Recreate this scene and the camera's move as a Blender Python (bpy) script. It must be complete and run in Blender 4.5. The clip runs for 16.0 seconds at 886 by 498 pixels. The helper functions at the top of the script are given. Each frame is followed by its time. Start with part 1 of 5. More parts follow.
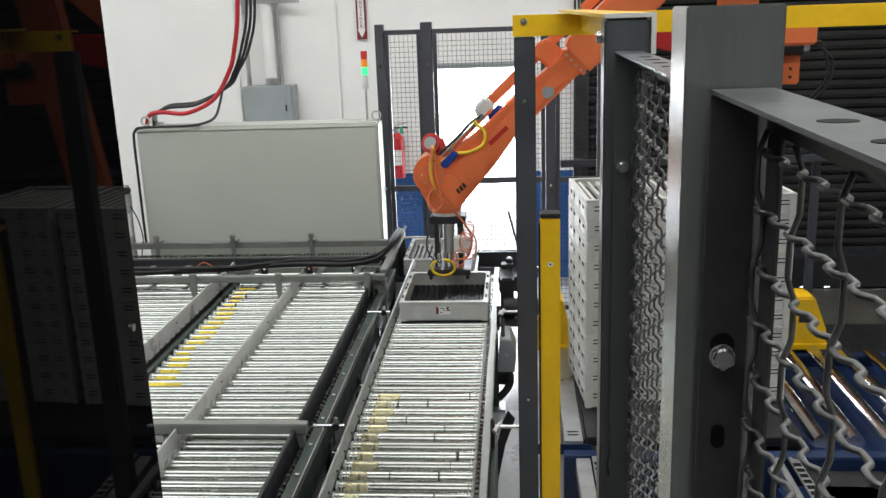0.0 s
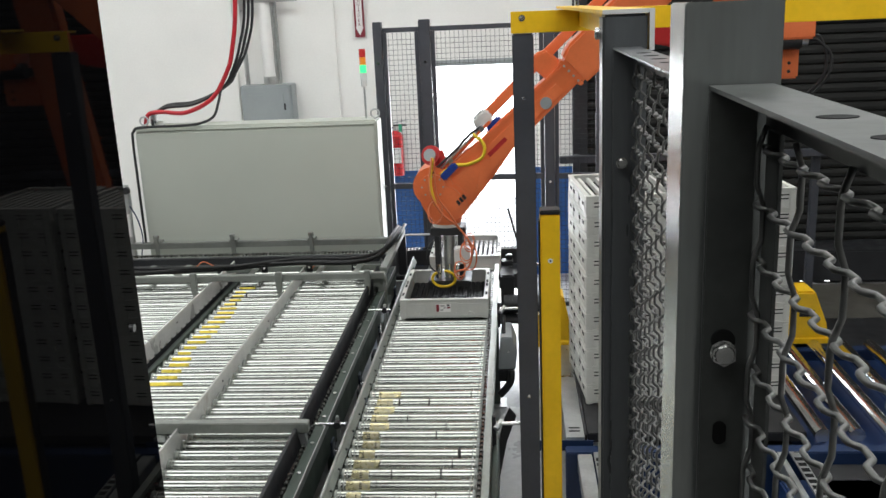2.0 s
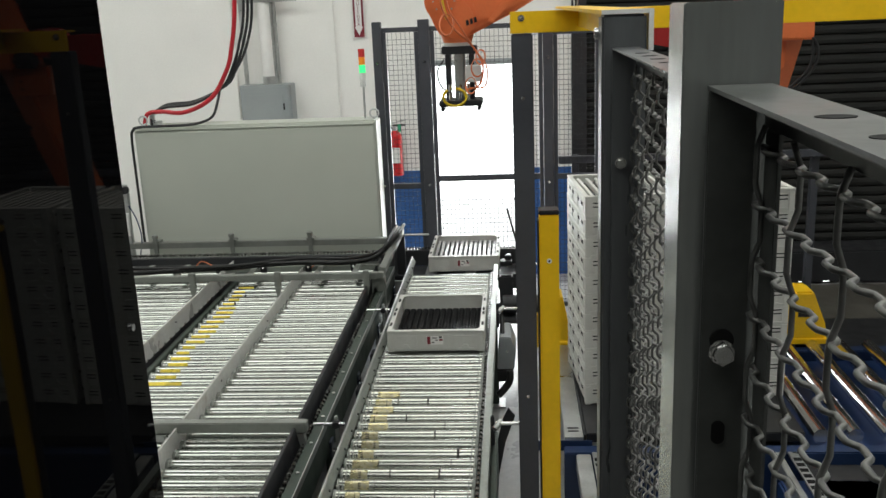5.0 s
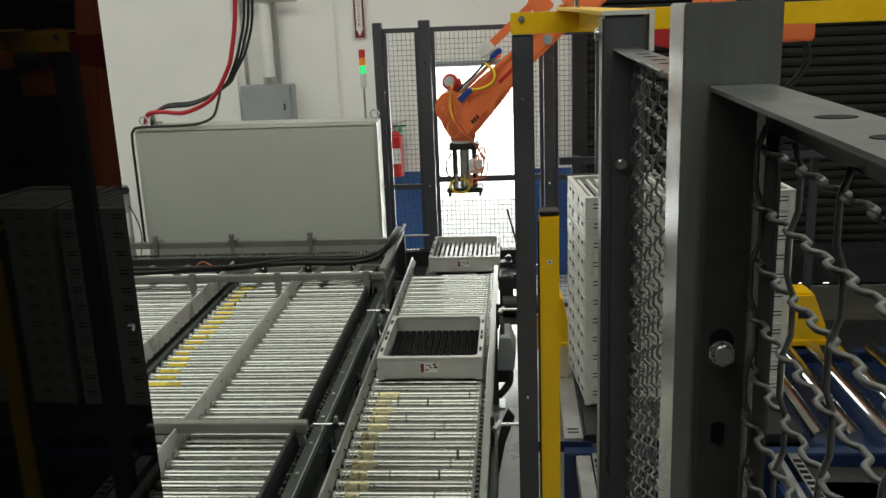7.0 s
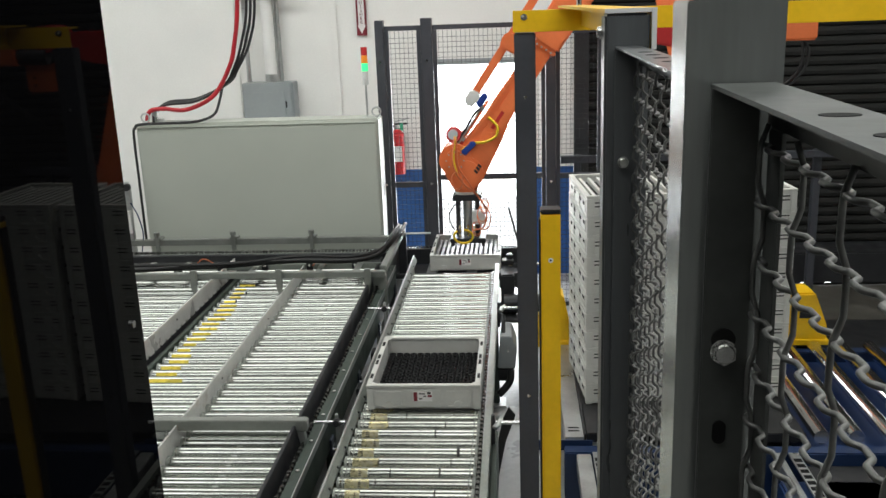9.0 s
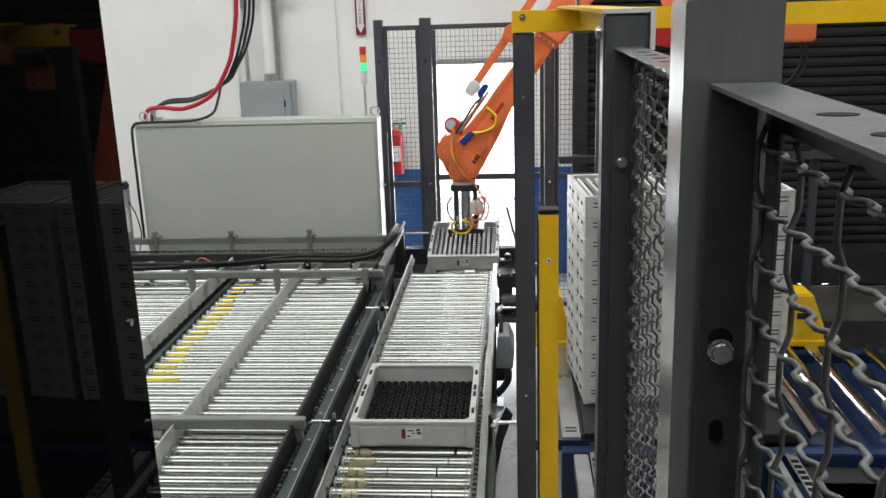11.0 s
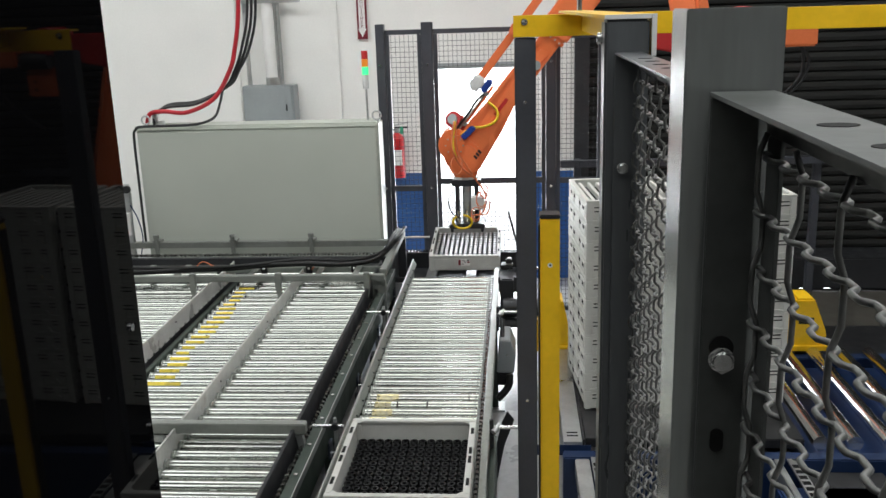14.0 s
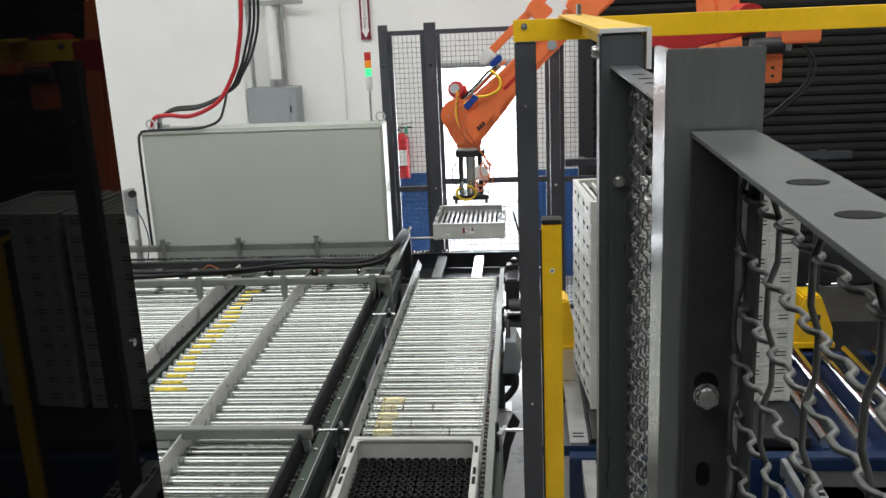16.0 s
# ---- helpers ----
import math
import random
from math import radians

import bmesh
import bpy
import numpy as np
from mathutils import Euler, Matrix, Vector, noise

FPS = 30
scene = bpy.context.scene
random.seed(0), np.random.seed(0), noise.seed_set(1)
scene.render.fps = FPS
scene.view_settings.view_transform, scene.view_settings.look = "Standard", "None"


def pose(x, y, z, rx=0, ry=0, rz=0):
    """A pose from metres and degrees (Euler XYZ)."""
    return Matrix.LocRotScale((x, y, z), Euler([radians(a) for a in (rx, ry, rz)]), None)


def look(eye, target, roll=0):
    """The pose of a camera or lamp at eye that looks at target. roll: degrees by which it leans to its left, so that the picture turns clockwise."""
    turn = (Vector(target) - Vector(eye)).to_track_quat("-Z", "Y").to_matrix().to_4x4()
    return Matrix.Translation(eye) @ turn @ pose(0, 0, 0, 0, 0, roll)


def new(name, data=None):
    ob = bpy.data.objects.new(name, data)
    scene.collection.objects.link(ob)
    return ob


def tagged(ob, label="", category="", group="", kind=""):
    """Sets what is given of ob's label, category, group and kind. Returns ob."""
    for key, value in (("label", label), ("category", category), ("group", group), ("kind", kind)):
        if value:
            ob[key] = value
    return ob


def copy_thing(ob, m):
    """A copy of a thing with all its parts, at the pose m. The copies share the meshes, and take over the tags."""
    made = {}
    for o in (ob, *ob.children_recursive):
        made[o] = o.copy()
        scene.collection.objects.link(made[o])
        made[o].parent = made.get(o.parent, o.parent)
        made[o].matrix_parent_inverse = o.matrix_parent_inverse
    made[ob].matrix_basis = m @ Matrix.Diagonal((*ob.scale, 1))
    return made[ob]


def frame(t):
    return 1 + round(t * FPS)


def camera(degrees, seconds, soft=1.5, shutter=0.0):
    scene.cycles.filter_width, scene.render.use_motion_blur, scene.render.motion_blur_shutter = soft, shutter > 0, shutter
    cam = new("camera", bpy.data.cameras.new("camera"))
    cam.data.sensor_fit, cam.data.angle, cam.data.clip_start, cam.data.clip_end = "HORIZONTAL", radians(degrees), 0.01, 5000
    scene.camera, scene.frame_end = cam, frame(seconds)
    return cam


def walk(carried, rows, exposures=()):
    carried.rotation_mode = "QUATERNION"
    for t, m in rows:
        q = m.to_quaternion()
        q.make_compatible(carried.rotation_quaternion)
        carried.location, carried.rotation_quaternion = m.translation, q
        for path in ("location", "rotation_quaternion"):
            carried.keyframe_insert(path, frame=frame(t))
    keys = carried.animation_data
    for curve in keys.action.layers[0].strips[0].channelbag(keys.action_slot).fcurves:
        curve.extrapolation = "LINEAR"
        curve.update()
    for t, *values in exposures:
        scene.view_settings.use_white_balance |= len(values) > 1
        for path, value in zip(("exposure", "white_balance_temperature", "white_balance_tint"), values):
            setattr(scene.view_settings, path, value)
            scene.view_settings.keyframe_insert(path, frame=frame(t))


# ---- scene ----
cam = camera(52.2, 16.0, soft=1.5, shutter=0.3)
PATH = [
    (0, (-0.001, -0.005, 2.503), (-0.163, 1.922, 1.99), -2.0),
    (0.5, (-0.002, -0.005, 2.503), (-0.163, 1.921, 1.989), -2.2),
    (1, (-0.001, -0.004, 2.503), (-0.163, 1.922, 1.988), -2.4),
    (1.5, (-0.001, -0.005, 2.503), (-0.165, 1.92, 1.986), -2.5),
    (2, (-0.001, -0.004, 2.504), (-0.163, 1.921, 1.985), -2.5),
    (2.5, (-0.001, -0.003, 2.504), (-0.163, 1.922, 1.984), -2.6),
    (3, (-0.002, -0.005, 2.503), (-0.164, 1.92, 1.985), -2.4),
    (3.5, (0.0, -0.003, 2.503), (-0.162, 1.921, 1.984), -2.5),
    (4, (-0.001, -0.004, 2.504), (-0.161, 1.921, 1.985), -2.5),
    (6.5, (-0.001, -0.005, 2.503), (-0.162, 1.92, 1.985), -2.3),
    (7, (-0.001, -0.005, 2.503), (-0.161, 1.921, 1.986), -2.3),
    (7.5, (-0.002, -0.004, 2.503), (-0.162, 1.921, 1.985), -2.4),
    (8, (-0.001, -0.005, 2.503), (-0.163, 1.92, 1.985), -2.3),
    (8.5, (-0.001, -0.004, 2.503), (-0.165, 1.921, 1.984), -2.3),
    (9, (-0.001, -0.003, 2.502), (-0.164, 1.922, 1.981), -2.1),
    (11.5, (-0.001, -0.004, 2.501), (-0.161, 1.921, 1.98), -1.8),
    (12, (0.0, -0.003, 2.501), (-0.164, 1.921, 1.982), -1.8),
    (12.5, (-0.001, -0.004, 2.502), (-0.163, 1.922, 1.991), -1.8),
    (13, (-0.001, -0.003, 2.502), (-0.162, 1.924, 1.991), -1.7),
    (13.5, (-0.001, -0.003, 2.503), (-0.162, 1.923, 1.991), -1.8),
    (14, (0.0, -0.002, 2.504), (-0.162, 1.924, 1.991), -1.8),
    (14.5, (0.0, -0.002, 2.504), (-0.163, 1.925, 1.994), -1.8),
    (15, (0.001, -0.003, 2.507), (-0.163, 1.924, 1.997), -2.0),
    (15.5, (0.004, 0.0, 2.512), (-0.163, 1.925, 1.999), -2.3),
    (16, (0.018, 0.003, 2.536), (-0.161, 1.926, 2.015), -2.6),
]
walk(cam, [(t, look(eye, target, roll)) for t, eye, target, roll in PATH],
     [(0, 0.21, 6410, 10), (4.2, 0.20, 6460, 9), (5.2, -0.16, 6710, 6), (6.4, -0.52, 6960, 4), (7.0, -0.46, 6960, 4), (7.5, -0.17, 6910, 5), (8.0, 0.02, 6760, 6), (9.0, 0.10, 6530, 8), (11.5, 0.11, 6410, 10), (16, 0.10, 6410, 10)])

# ---- light ----
world = bpy.data.worlds.new("sky")
scene.world = world
world.use_nodes = True
wn = world.node_tree.nodes
sky = wn.new("ShaderNodeTexSky")
sky.sky_type = "NISHITA"
sky.sun_disc = False
sky.sun_elevation, sky.sun_rotation = radians(48), radians(15)
world.node_tree.links.new(sky.outputs[0], wn["Background"].inputs[0])
wn["Background"].inputs[1].default_value = 0.12
sun = new("sun", bpy.data.lights.new("sun", "SUN"))
sun.data.energy, sun.data.angle, sun.data.color = 3.0, radians(0.5), (1.0, 0.95, 0.88)
sun.matrix_world = look((2, 14, 14), (-1, 2, 0))


def area_lamp(name, x, y, z, sx, sy, watts, color, target):
    data = bpy.data.lights.new(name, "AREA")
    data.shape, data.size, data.size_y, data.energy, data.color = "RECTANGLE", sx, sy, watts, color
    ob = new(name, data)
    ob.matrix_world = look((x, y, z), target)
    return ob


# daylight in the open doorway, and the hall's luminous ceiling panels
STRIPS = (0.3, 5.4)
area_lamp("door_daylight", -0.36, 8.42, 1.02, 0.78, 1.9, 45, (0.93, 0.97, 1.0), (-0.36, 0, 0.9))
for ly in STRIPS:
    area_lamp("ceiling_lamp", -1.0, ly, 4.90, 13.0, 2.2, 214, (0.95, 0.99, 1.0), (-1.0, ly - 0.001, 0))


# ---- materials ----
def mat(name, color, rough=0.5, metal=0.0, var=0.12, scale=6.0, fine=60.0, bump=0.1, dirt=None, dirt_at=0.62, coat=0.0, coat_rough=0.08, stretch=(1, 1, 1), rand=0.0, spec=0.5):
    m = bpy.data.materials.new(name)
    m.use_nodes = True
    nt = m.node_tree
    N, L = nt.nodes, nt.links
    b = N["Principled BSDF"]
    b.inputs["Metallic"].default_value = metal
    b.inputs["Specular IOR Level"].default_value = spec
    b.inputs["Coat Weight"].default_value = coat
    b.inputs["Coat Roughness"].default_value = coat_rough
    tc = N.new("ShaderNodeTexCoord")
    mp = N.new("ShaderNodeMapping")
    mp.inputs["Scale"].default_value = stretch
    L.new(tc.outputs["Object"], mp.inputs[0])
    n1, n2 = N.new("ShaderNodeTexNoise"), N.new("ShaderNodeTexNoise")
    n1.inputs["Scale"].default_value, n2.inputs["Scale"].default_value = scale, fine
    n1.inputs["Detail"].default_value = 5
    for n in (n1, n2):
        L.new(mp.outputs[0], n.inputs["Vector"])
    mul = N.new("ShaderNodeMath")
    mul.operation = "MULTIPLY_ADD"
    mul.inputs[1].default_value = 0.35
    L.new(n2.outputs[0], mul.inputs[0])
    L.new(n1.outputs[0], mul.inputs[2])
    ramp = N.new("ShaderNodeMapRange")
    ramp.inputs[1].default_value, ramp.inputs[2].default_value = 0.45, 0.9
    ramp.inputs[3].default_value, ramp.inputs[4].default_value = 1 - var, 1 + var
    L.new(mul.outputs[0], ramp.inputs[0])
    last = ramp.outputs[0]
    if rand:
        oi = N.new("ShaderNodeObjectInfo")
        r2 = N.new("ShaderNodeMapRange")
        r2.inputs[3].default_value, r2.inputs[4].default_value = 1 - rand, 1 + rand
        L.new(oi.outputs["Random"], r2.inputs[0])
        mm = N.new("ShaderNodeMath")
        mm.operation = "MULTIPLY"
        L.new(last, mm.inputs[0])
        L.new(r2.outputs[0], mm.inputs[1])
        last = mm.outputs[0]
    mix = N.new("ShaderNodeVectorMath")
    mix.operation = "SCALE"
    mix.inputs[0].default_value = color
    L.new(last, mix.inputs[3])
    col = mix.outputs[0]
    if dirt:
        cr = N.new("ShaderNodeMapRange")
        cr.inputs[1].default_value, cr.inputs[2].default_value = dirt_at, dirt_at + 0.15
        L.new(n1.outputs[0], cr.inputs[0])
        mx = N.new("ShaderNodeMix")
        mx.data_type = "RGBA"
        L.new(cr.outputs[0], mx.inputs[0])
        L.new(col, mx.inputs[6])
        mx.inputs[7].default_value = (*dirt, 1)
        col = mx.outputs[2]
    L.new(col, b.inputs["Base Color"])
    rr = N.new("ShaderNodeMapRange")
    rr.inputs[1].default_value, rr.inputs[2].default_value = 0.3, 0.7
    rr.inputs[3].default_value, rr.inputs[4].default_value = max(0.03, rough * 0.75), min(1, rough * 1.25)
    L.new(n1.outputs[0], rr.inputs[0])
    L.new(rr.outputs[0], b.inputs["Roughness"])
    if bump:
        bp = N.new("ShaderNodeBump")
        bp.inputs["Strength"].default_value, bp.inputs["Distance"].default_value = bump, 0.002
        L.new(n2.outputs[0], bp.inputs["Height"])
        L.new(bp.outputs[0], b.inputs["Normal"])
    return m


def glow(name, color, strength):
    m = bpy.data.materials.new(name)
    m.use_nodes = True
    b = m.node_tree.nodes["Principled BSDF"]
    b.inputs["Base Color"].default_value = (*color, 1)
    b.inputs["Emission Color"].default_value = (*color, 1)
    b.inputs["Emission Strength"].default_value = strength
    return m


WALL = mat("wall_paint", (0.83, 0.82, 0.79), 0.6, var=0.05, scale=1.2, bump=0.05)
BLUE = mat("blue_paint", (0.022, 0.095, 0.30), 0.45, var=0.12, scale=3)
CONCRETE = mat("concrete", (0.40, 0.40, 0.395), 0.28, var=0.2, scale=1.5, fine=25, dirt=(0.2, 0.2, 0.19))
# unseen wall and ceiling tones, lowered so the rollers reflect with contrast
SOUTH = mat("dark_grey_wall", (0.16, 0.16, 0.16), 0.7, var=0.1)
CEIL = mat("ceiling_paint", (0.30, 0.30, 0.295), 0.8, var=0.05)
STEEL = mat("galvanised_steel", (0.50, 0.51, 0.50), 0.36, 0.85, var=0.18, scale=9, fine=90)
ROLLER = mat("zinc_roller", (0.39, 0.405, 0.375), 0.235, 1.0, var=0.06, scale=8, fine=40, bump=0.0, stretch=(0.5, 1, 1), rand=0.10, dirt=(0.36, 0.355, 0.33), dirt_at=0.64)
ROLLER_TAG = mat("zinc_roller_smudged", (0.38, 0.39, 0.355), 0.22, 1.0, var=0.15, scale=9, bump=0.0, stretch=(0.15, 1, 1), rand=0.15, dirt=(0.30, 0.28, 0.23), dirt_at=0.62)
CHROME = mat("chrome", (0.8, 0.8, 0.8), 0.16, 1.0, var=0.05)
GREENSTEEL = mat("grey_green_frame", (0.048, 0.064, 0.053), 0.45, 0.35, var=0.2, scale=8)
GALV = mat("galvanised_sheet", (0.50, 0.50, 0.475), 0.38, 0.35, var=0.2, scale=7, dirt=(0.34, 0.31, 0.26), dirt_at=0.62)
FRAME = mat("dull_frame_steel", (0.25, 0.26, 0.24), 0.45, 0.5, var=0.15, scale=9)
# paler copy of GALV: the far divider's reflected brightness is in the colour
DIVIDER = mat("divider_sheet_with_sheen", (0.60, 0.60, 0.57), 0.32, 0.12, var=0.15, scale=5, dirt=(0.42, 0.40, 0.36), dirt_at=0.66)
RAIL = mat("worn_rail_steel", (0.26, 0.28, 0.255), 0.38, 0.45, var=0.2, scale=10, fine=80, dirt=(0.24, 0.25, 0.22), dirt_at=0.6)
GAPSTEEL = mat("blue_grey_tray_steel", (0.075, 0.09, 0.12), 0.28, 0.6, var=0.25, scale=6)
CABLE = mat("black_cable_sheath", (0.010, 0.010, 0.010), 0.42, var=0.2, scale=20, spec=0.3)
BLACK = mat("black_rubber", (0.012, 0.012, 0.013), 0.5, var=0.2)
DARK = mat("dark_steel", (0.03, 0.031, 0.034), 0.45, 0.3, var=0.2, scale=8)
CHAIN = mat("oily_chain", (0.20, 0.20, 0.19), 0.25, 0.9, var=0.3, scale=40)
YELLOW_TAG = mat("yellow_tape", (0.66, 0.52, 0.05), 0.3, var=0.3, scale=20, rand=0.2)
WORN_TAG = mat("worn_tape", (0.40, 0.36, 0.21), 0.28, 0.8, var=0.5, scale=30, rand=0.35, dirt=(0.30, 0.29, 0.25), dirt_at=0.52)
GREASE = mat("grease_band", (0.05, 0.048, 0.045), 0.4, 0.5, var=0.4, scale=30, rand=0.3)
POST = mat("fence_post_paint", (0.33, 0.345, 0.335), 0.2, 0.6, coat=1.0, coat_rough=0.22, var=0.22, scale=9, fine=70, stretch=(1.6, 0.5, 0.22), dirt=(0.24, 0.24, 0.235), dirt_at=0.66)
# darker copies of the fence grey: weaker light is put into their colour
POSTMID = mat("fence_post_mid_dimmed", (0.11, 0.116, 0.12), 0.30, 0.42, var=0.18, scale=9, fine=70, stretch=(1.6, 0.5, 0.22))
PANEL = mat("fence_panel_dimmed", (0.078, 0.082, 0.078), 0.42, 0.15, spec=0.22, var=0.2, scale=9, fine=70, dirt=(0.2, 0.2, 0.19), dirt_at=0.66)
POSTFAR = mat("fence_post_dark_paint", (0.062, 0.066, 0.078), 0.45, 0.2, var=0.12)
WIRE = mat("fence_wire", (0.18, 0.18, 0.172), 0.40, 0.6, var=0.25, scale=60)
WIREFAR = mat("fence_wire_dark", (0.03, 0.03, 0.035), 0.5, 0.3)
YELLOW = mat("safety_yellow", (0.84, 0.51, 0.008), 0.42, var=0.10, scale=6, fine=50, dirt=(0.5, 0.31, 0.02), dirt_at=0.74)
ORANGE = mat("robot_orange", (0.80, 0.19, 0.06), 0.38, var=0.08, scale=5, coat=0.25)
REDCAP = mat("red_cap", (0.45, 0.02, 0.02), 0.4)
BLUEPL = mat("blue_plastic", (0.015, 0.05, 0.28), 0.4)
CRATE = mat("grey_crate_plastic", (0.50, 0.50, 0.47), 0.42, var=0.08, scale=8, rand=0.05, dirt=(0.42, 0.41, 0.38), dirt_at=0.7)
CRATEW = mat("white_crate_plastic", (0.62, 0.62, 0.58), 0.42, var=0.08, scale=8, rand=0.05, dirt=(0.46, 0.45, 0.42), dirt_at=0.7)
SLOT = mat("crate_slot", (0.014, 0.014, 0.014), 0.7, spec=0.08)
# pale grey for tube rims: the doorway's glare painted as colour
TUBE_GLARE = mat("tube_top_glare", (0.46, 0.46, 0.46), 0.35, var=0.08, scale=20, rand=0.1)
BLUEPAN = mat("blue_machine_paint", (0.007, 0.027, 0.095), 0.4, var=0.2, scale=5)
NAVY = mat("navy_machine_paint", (0.007, 0.022, 0.07), 0.45, var=0.15, scale=5)
TUBE = mat("black_tube", (0.006, 0.006, 0.007), 0.34, var=0.2, scale=20, rand=0.2, spec=0.22)
ENCL = mat("grey_enclosure_paint", (0.435, 0.458, 0.405), 0.42, var=0.03, scale=2, fine=180, bump=0.04)
JBOX = mat("electrical_box_grey", (0.30, 0.325, 0.33), 0.45, var=0.05)
RED = mat("red_cable", (0.42, 0.012, 0.022), 0.42, var=0.12, scale=20)
SIGNRED = mat("sign_red", (0.17, 0.010, 0.02), 0.5)
WHITE = mat("white_vinyl", (0.78, 0.77, 0.75), 0.5, var=0.04)
EXT = mat("extinguisher_red", (0.52, 0.012, 0.015), 0.3, coat=0.4)
HOSE = mat("yellow_hose", (0.72, 0.50, 0.015), 0.4)
HOSEO = mat("orange_hose", (0.62, 0.16, 0.06), 0.45)
SHUTTER = mat("dark_shutter_slat", (0.021, 0.021, 0.020), 0.75, 0.0, var=0.25, scale=4, spec=0.15)
BOLT = mat("bolt_zinc", (0.62, 0.62, 0.60), 0.24, 0.9, var=0.2, scale=60)
# concrete floor in shade, with the shade put into a dark beige
FLOORSHADE = mat("shaded_floor_beige", (0.055, 0.051, 0.042), 0.6, var=0.15, scale=4)
BEIGE = mat("pale_guard_panel", (0.66, 0.66, 0.64), 0.5)
LAMPRED, LAMPAMBER, LAMPGREEN = glow("lamp_red", (0.42, 0.02, 0.02), 0.2), glow("lamp_amber", (0.75, 0.25, 0.02), 0.25), glow("lamp_green", (0.05, 0.75, 0.25), 1.0)
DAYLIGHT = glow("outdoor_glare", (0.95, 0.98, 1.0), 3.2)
FIXTURE = glow("fixture_diffuser", (1.0, 0.97, 0.91), 1.0)

GLOSSBLACK = mat("glossy_black_panel", (0.0022, 0.0022, 0.0025), 0.012, var=0.1, scale=3, bump=0.0)
GLOSSBLACK.node_tree.nodes["Principled BSDF"].inputs["IOR"].default_value = 1.165


# ---- building tools ----
def obj(name, bm, material, parent=None, label="", smooth=False):
    me = bpy.data.meshes.new(name)
    bm.normal_update()
    bm.to_mesh(me)
    bm.free()
    for mm in (material if isinstance(material, (list, tuple)) else [material]):
        me.materials.append(mm)
    if smooth:
        for p in me.polygons:
            p.use_smooth = True
    ob = new(name, me)
    if parent:
        ob.parent = parent
    if label:
        ob["label"] = label
    return ob


def part(name, bm, material, parent, label="", smooth=False):
    return obj(name, bm, material, parent, label, smooth)


def share(name, src, parent, m, label=""):
    ob = new(name, src.data)
    ob.parent = parent
    ob.matrix_basis = m
    if label:
        ob["label"] = label
    return ob


def thing(name, loc=(0, 0, 0), label="", category="", group="", kind=""):
    ob = new(name)
    ob.location = loc
    ob.empty_display_size = 0.1
    return tagged(ob, label, category, group, kind)


def add_box(bm, x0, x1, y0, y1, z0, z1, bevel=0.0, idx=0):
    m = Matrix.Translation(((x0 + x1) / 2, (y0 + y1) / 2, (z0 + z1) / 2)) @ Matrix.Diagonal((abs(x1 - x0), abs(y1 - y0), abs(z1 - z0), 1))
    r = bmesh.ops.create_cube(bm, size=1, matrix=m)
    vs = set(r["verts"])
    faces = {f for v in vs for f in v.link_faces}
    for f in faces:
        f.material_index = idx
    if bevel:
        edges = {e for v in vs for e in v.link_edges}
        bmesh.ops.bevel(bm, geom=list(edges), offset=bevel, segments=2, affect="EDGES")
    return bm


def box(x0, x1, y0, y1, z0, z1, bevel=0.0):
    return add_box(bmesh.new(), x0, x1, y0, y1, z0, z1, bevel)


def add_cyl(bm, a, b, r, r2=None, seg=16, idx=0):
    a, b = Vector(a), Vector(b)
    d = b - a
    m = Matrix.Translation((a + b) / 2) @ d.to_track_quat("Z", "Y").to_matrix().to_4x4()
    res = bmesh.ops.create_cone(bm, cap_ends=True, segments=seg, radius1=r, radius2=r if r2 is None else r2, depth=d.length, matrix=m)
    for f in {f for v in res["verts"] for f in v.link_faces}:
        f.material_index = idx
        f.smooth = len(f.verts) == 4
        if len(f.verts) > 4:
            for e in f.edges:
                e.smooth = False
    return bm


def cyl(a, b, r, r2=None, seg=16):
    return add_cyl(bmesh.new(), a, b, r, r2, seg)


def add_tube(bm, pts, r, seg=8):
    """A round tube along a polyline."""
    pts = [Vector(p) for p in pts]
    rings = []
    d = (pts[1] - pts[0]).normalized()
    side = d.orthogonal().normalized()
    for i, p in enumerate(pts):
        d = (pts[min(i + 1, len(pts) - 1)] - pts[max(i - 1, 0)]).normalized()
        side = (side - d * side.dot(d)).normalized()
        up = d.cross(side)
        rings.append([bm.verts.new(p + side * (r * math.cos(k * math.tau / seg)) + up * (r * math.sin(k * math.tau / seg))) for k in range(seg)])
    for a, b in zip(rings, rings[1:]):
        for k in range(seg):
            f = bm.faces.new((a[k], a[(k + 1) % seg], b[(k + 1) % seg], b[k]))
            f.smooth = True
    bm.faces.new(rings[0][::-1])
    bm.faces.new(rings[-1])
    return bm


def tube(pts, r, seg=8):
    return add_tube(bmesh.new(), pts, r, seg)


def spline(pts, n=12):
    """Points along a smooth curve through the given ones."""
    P = [Vector(p) for p in pts]
    P = [2 * P[0] - P[1]] + P + [2 * P[-1] - P[-2]]
    out = []
    for i in range(1, len(P) - 2):
        for k in range(n):
            t = k / n
            a, b, c, d = P[i - 1], P[i], P[i + 1], P[i + 2]
            out.append(0.5 * ((2 * b) + (c - a) * t + (2 * a - 5 * b + 4 * c - d) * t * t + (3 * b - a - 3 * c + d) * t ** 3))
    return out + [P[-2]]


